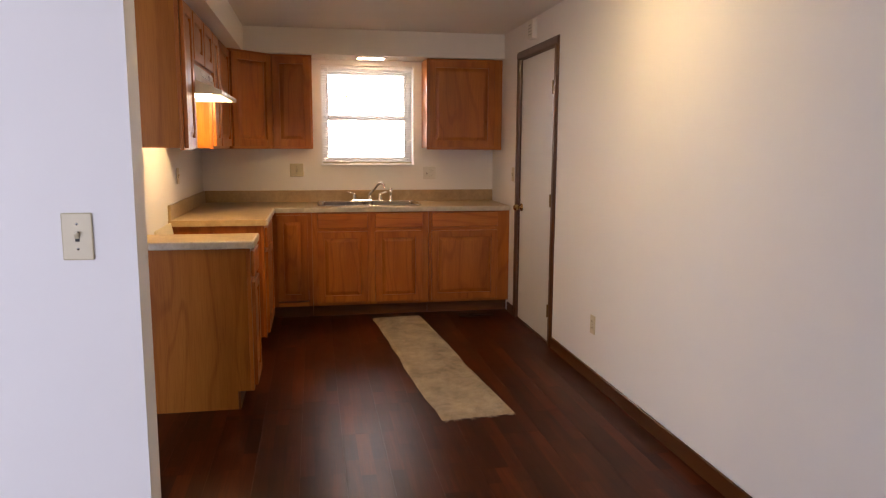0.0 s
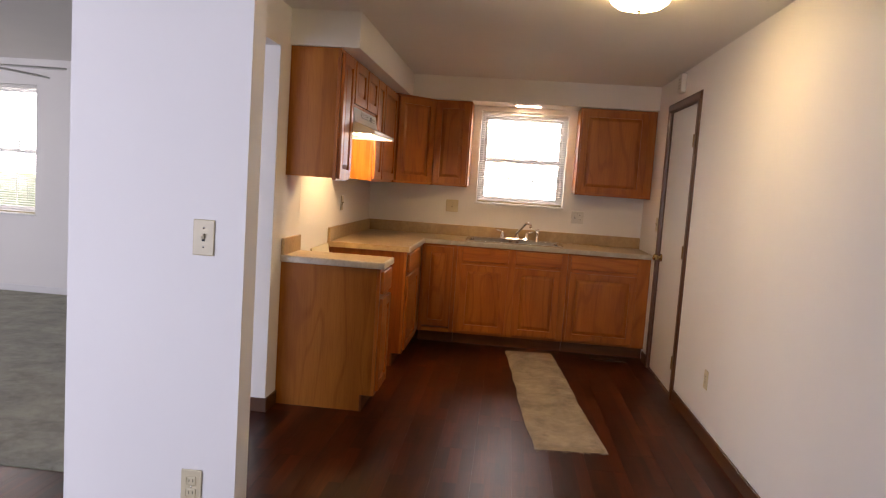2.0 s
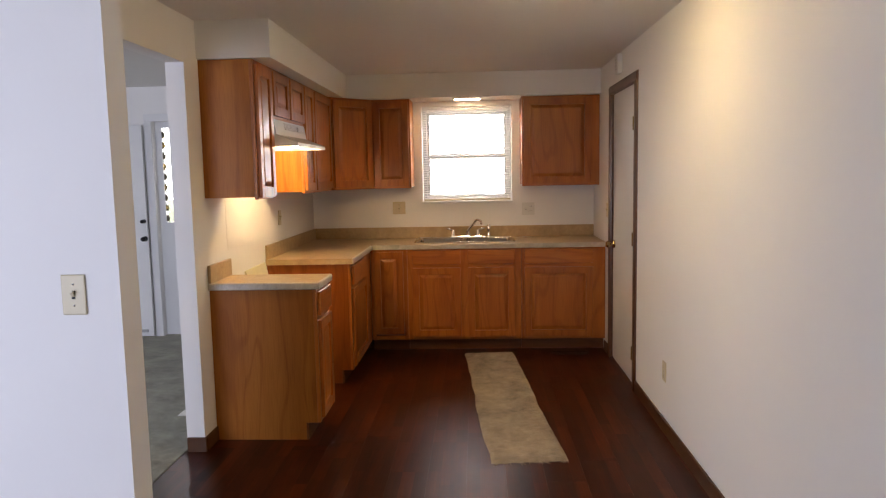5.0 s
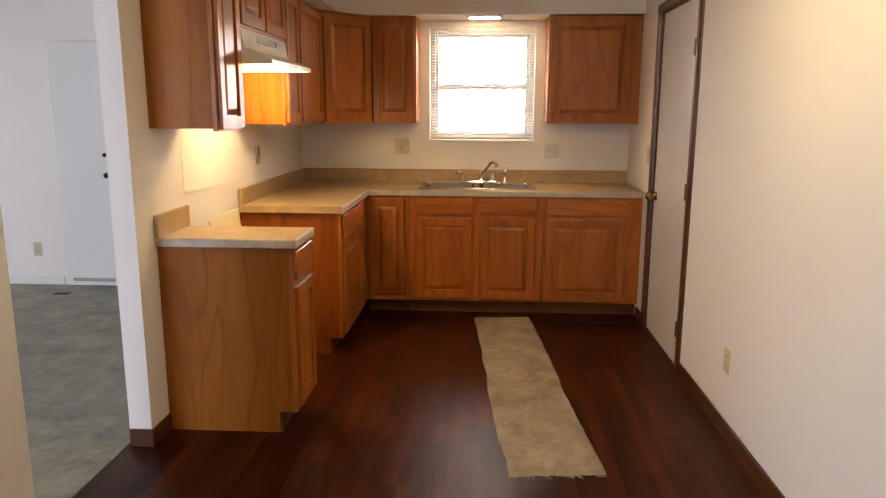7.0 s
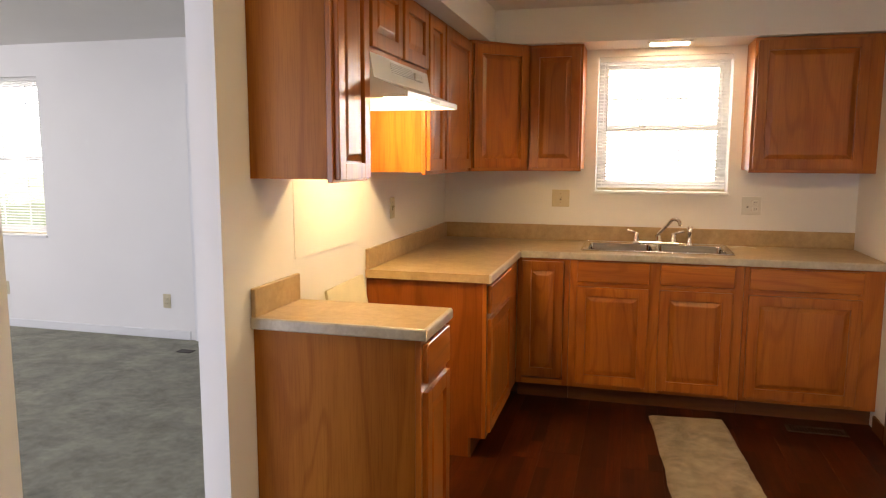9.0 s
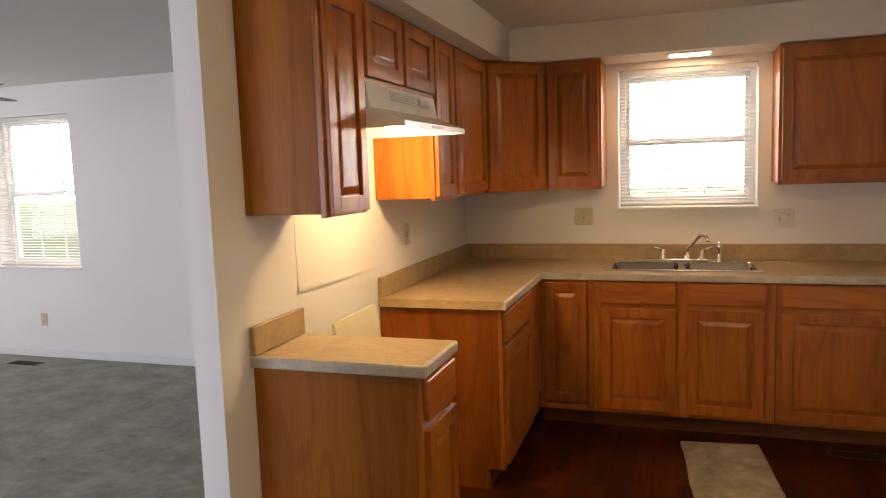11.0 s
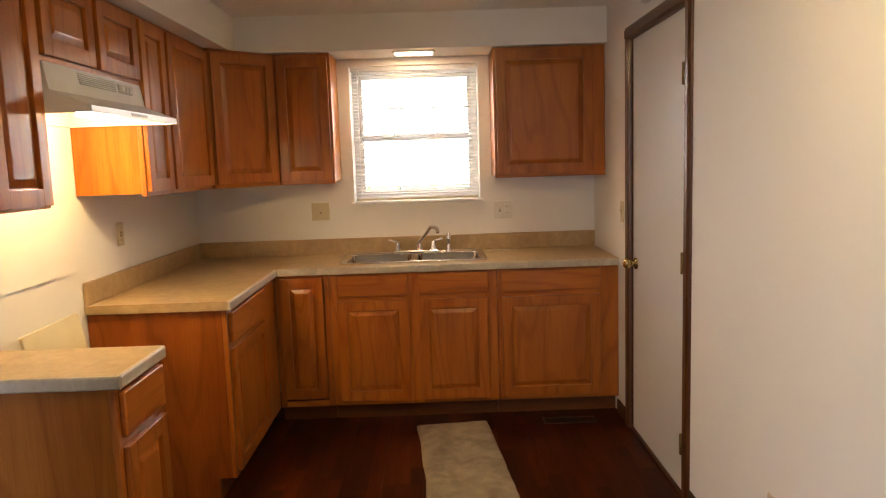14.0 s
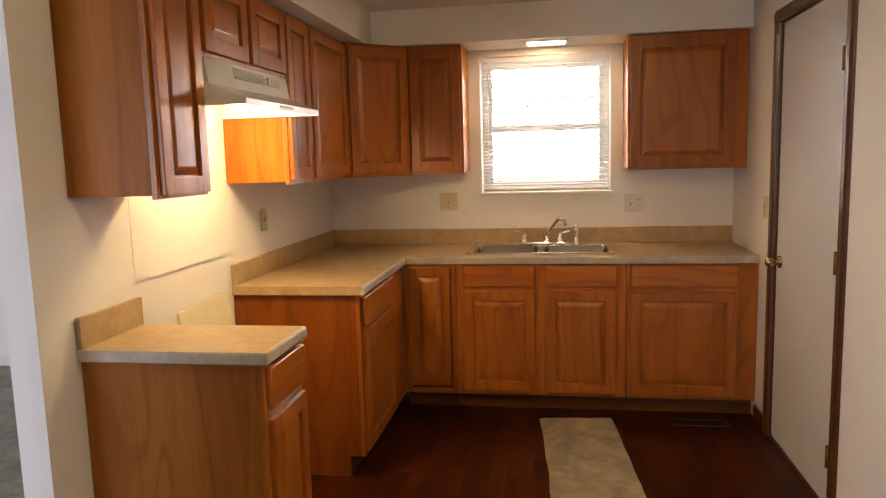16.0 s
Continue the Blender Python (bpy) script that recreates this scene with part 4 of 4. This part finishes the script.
def fan():
    f = thing("ceiling_fan", "white ceiling fan at rest in the living room", "ceiling fan", pose(-2.45, -2.02, CEIL2))
    bm = bm_new()
    lathe(bm, [(0.0, -0.001), (0.07, -0.002), (0.06, -0.05), (0.015, -0.06), (0.015, -0.2), (0.10, -0.22), (0.12, -0.26), (0.12, -0.33), (0.08, -0.37), (0.0, -0.38)], (0, 0, 0), n=28)
    part("motor", bm, TRIMW, f)
    for k in range(5):
        bm = bm_new()
        prism(bm, [(0.11, -0.03), (0.2, -0.05), (0.55, -0.07), (0.60, -0.055), (0.62, 0), (0.60, 0.055), (0.55, 0.07), (0.2, 0.05), (0.11, 0.03)], "z", -0.004, 0.004)
        part("blade", bm, plain("blade_paint", (0.62, 0.61, 0.56), 0.5) if k == 0 else bpy.data.materials["blade_paint"], f, m=pose(0, 0, -0.335, 0, 0, 8 + 72 * k) @ pose(0, 0, 0, 12))


fan()

# ---- entrance in the living room ----


def entrance():
    e = thing("door_2", "entrance with a white glazed sidelight and a black shade panel", "door", pose(0, LIV_Y, 0), kind="structure")
    for a, b in ((EX0 - 0.07, EX0), (EX1, EX1 + 0.07)):
        bm = bm_new()
        box(bm, a, b, -0.018, 0, 0, EZ, 0.004)
        part("casing", bm, TRIMW, e)
    bm = bm_new()
    box(bm, EX0 - 0.07, EX1 + 0.07, -0.018, 0, EZ, EZ + 0.07, 0.004)
    part("casing", bm, TRIMW, e)
    y0, y1 = 0.06, 0.095
    q, sx = 0.06, EX0 + 0.26
    bm = bm_new()
    lattice(bm, [EX0, EX0 + q, sx - 0.02, sx], [0.005, 1.09, EZ - 0.055, EZ], lambda x, z: not (EX0 + q < x < sx - 0.02 and 1.09 < z < EZ - 0.055), "y", y0, y1)
    leaf = part("sidelight", bm, TRIMW, e)
    bm = bm_new()
    box(bm, EX0 + q, sx - 0.02, y0 + 0.012, y0 + 0.017, 1.09, EZ - 0.055)
    pane = part("pane", bm, GLASS, leaf)
    pane.visible_shadow = False
    # Black slab in place of the dark shade between glass and jamb.
    bm = bm_new()
    box(bm, sx + 0.003, EX1 - 0.003, y0 - 0.01, y1, 0.008, EZ - 0.004, 0.003)
    part("shade_panel", bm, plain("frame_shade", (0.012, 0.012, 0.014), 0.4), e, "black panel standing in for shade at the door frame")
    for k in range(9):
        bm = bm_new()
        z = 1.13 + 0.098 * k
        lathe(bm, [(0.0, 0.0), (0.03, 0.001), (0.032, 0.004), (0.0, 0.005)], (EX0 + q, y0 + 0.004, z), "y", 18)
        part("glass_scallop", bm, AMBER if k % 2 else plain("leaded_edge", (0.10, 0.08, 0.04), 0.4), leaf)
    d = thing("door_leaf", "white entrance door opened flat against the wall", "door", pose(-2.035, LIV_Y, 0))
    bm = bm_new()
    box(bm, 0, 0.455, -0.048, -0.022, 0.012, 2.005, 0.003)
    part("slab", bm, TRIMW, d)
    for z, r in ((0.945, 0.85), (1.11, 0.65)):
        bm = bm_new()
        lathe(bm, [(0.0, -0.108), (0.024 * r, -0.103), (0.027 * r, -0.080), (0.014 * r, -0.066), (0.030 * r, -0.0485), (0.030 * r, -0.0465)], (0.428, 0.0, z), "y", 16)
        part("lock", bm, DARKMETAL, d, "dark metal lock")
    bm = bm_new()
    box(bm, 0.045, 0.405, -0.060, -0.047, 0.05, 0.078, 0.003)
    part("sweep", bm, plain("sweep_grey", (0.40, 0.40, 0.39), 0.5), d, "grey door sweep")


entrance()

# ---- runner ----


def runner():
    bm = bm_new()
    nx, ny, ln, wd = 26, 110, 2.262, 0.405
    rnd = random.Random(3)
    verts = {}
    for j in range(ny + 1):
        for i in range(nx + 1):
            u, v = i / nx - 0.5, j / ny
            edge = 0.010 * noise.noise((v * 9, 3.1 if u > 0 else 7.7, 0)) + 0.004 * noise.noise((v * 40, u * 2, 5))
            x = u * wd + (edge if abs(u) > 0.45 else 0) - 0.055 * v + 0.006 * math.sin(v * 7)
            y = -v * ln + (0.012 * noise.noise((u * 11, j, 2)) if j in (0, ny) else 0)
            fall = min(1.0, (0.5 - abs(u)) * nx / 1.5, v * ny / 1.5, (1 - v) * ny / 1.5)
            z = 0.001 + 0.013 * max(fall, 0) ** 0.5 + 0.0022 * noise.noise((u * 30, v * 160, 0)) * fall + 0.002 * noise.noise((u * 5, v * 18, 9)) * fall
            verts[i, j] = bm.verts.new((x, y, max(z, 0.001)))
    for j in range(ny):
        for i in range(nx):
            f = bm.faces.new((verts[i, j + 1], verts[i + 1, j + 1], verts[i + 1, j], verts[i, j]))
            f.smooth = True
    r = solid("runner", bm, RUGM, "beige cut carpet strip with frayed edges on the floor", "runner")
    r.matrix_basis = pose(1.595, -0.695, 0, 0, 0, 5.9)
    # loose threads at the frayed end
    bm = bm_new()
    for k in range(26):
        x = -0.255 + 0.4 * rnd.random()
        y = -ln + 0.004
        tube(bm, [(x, y, 0.006), (x + rnd.uniform(-0.012, 0.012), y - rnd.uniform(0.008, 0.02), 0.005), (x + rnd.uniform(-0.02, 0.02), y - rnd.uniform(0.015, 0.035), 0.002)], 0.0016, 5)
    tagged(part("frayed_threads", bm, RUGM, r), "loose beige yarn ends", kind="stuff")


runner()

# ---- floor planks ----


def planks():
    pw, pl = 0.195, 1.21
    cache = {}

    def plank_mesh(w, l):
        key = (round(w, 3), round(l, 3))
        if key not in cache:
            bm = bm_new()
            box(bm, 0.0001, w - 0.0001, 0.0001, l - 0.0001, -0.010, 0.0)
            bmesh.ops.bevel(bm, geom=[e for e in bm.edges if all(v.co.z > -0.005 for v in e.verts)], offset=0.0003, segments=1, affect="EDGES")
            cache[key] = mesh_of("plank", bm, PLANK)
        return cache[key]

    rnd = random.Random(11)
    x = -0.112
    while x < W - 0.001:
        w = min(pw, W - x)
        y, first = -6.92, rnd.random() * pl
        while y < -0.52:
            l = min(first or pl, -0.50 - y)
            first = 0
            ob = new("plank", plank_mesh(w, l))
            ob.parent = floor_slab
            ob.matrix_basis = pose(x, y, 0)
            y += l
        x += pw
    # the far planks of the entry, joined
    verts, faces = [], []
    rnd2 = random.Random(12)
    x = X_L
    while x < W - 0.001:
        w = min(pw, W - x, -0.112 - x if x < -0.1125 else 9)
        top = -3.83 if x < -0.113 else -6.92
        y = -8.39
        first = rnd2.random() * pl
        while y < top - 0.01:
            l = min(first or pl, top - y)
            first = 0
            n = len(verts)
            verts += [(x + 0.0006, y + 0.0006, -0.001), (x + w - 0.0006, y + 0.0006, -0.001), (x + w - 0.0006, y + l - 0.0006, -0.001), (x + 0.0006, y + l - 0.0006, -0.001),
                      (x, y, -0.010), (x + w, y, -0.010), (x + w, y + l, -0.010), (x, y + l, -0.010)]
            faces += [(n, n + 1, n + 2, n + 3), (n + 4, n + 5, n + 1, n), (n + 5, n + 6, n + 2, n + 1), (n + 6, n + 7, n + 3, n + 2), (n + 7, n + 4, n, n + 3)]
            y += l
        x += w
    me = bpy.data.meshes.new("far_planks")
    me.from_pydata(verts, [], faces)
    me.materials.append(PLANK)
    ob = new("far_planks", me)
    ob.parent = floor_slab
    tagged(ob, kind="stuff")


planks()
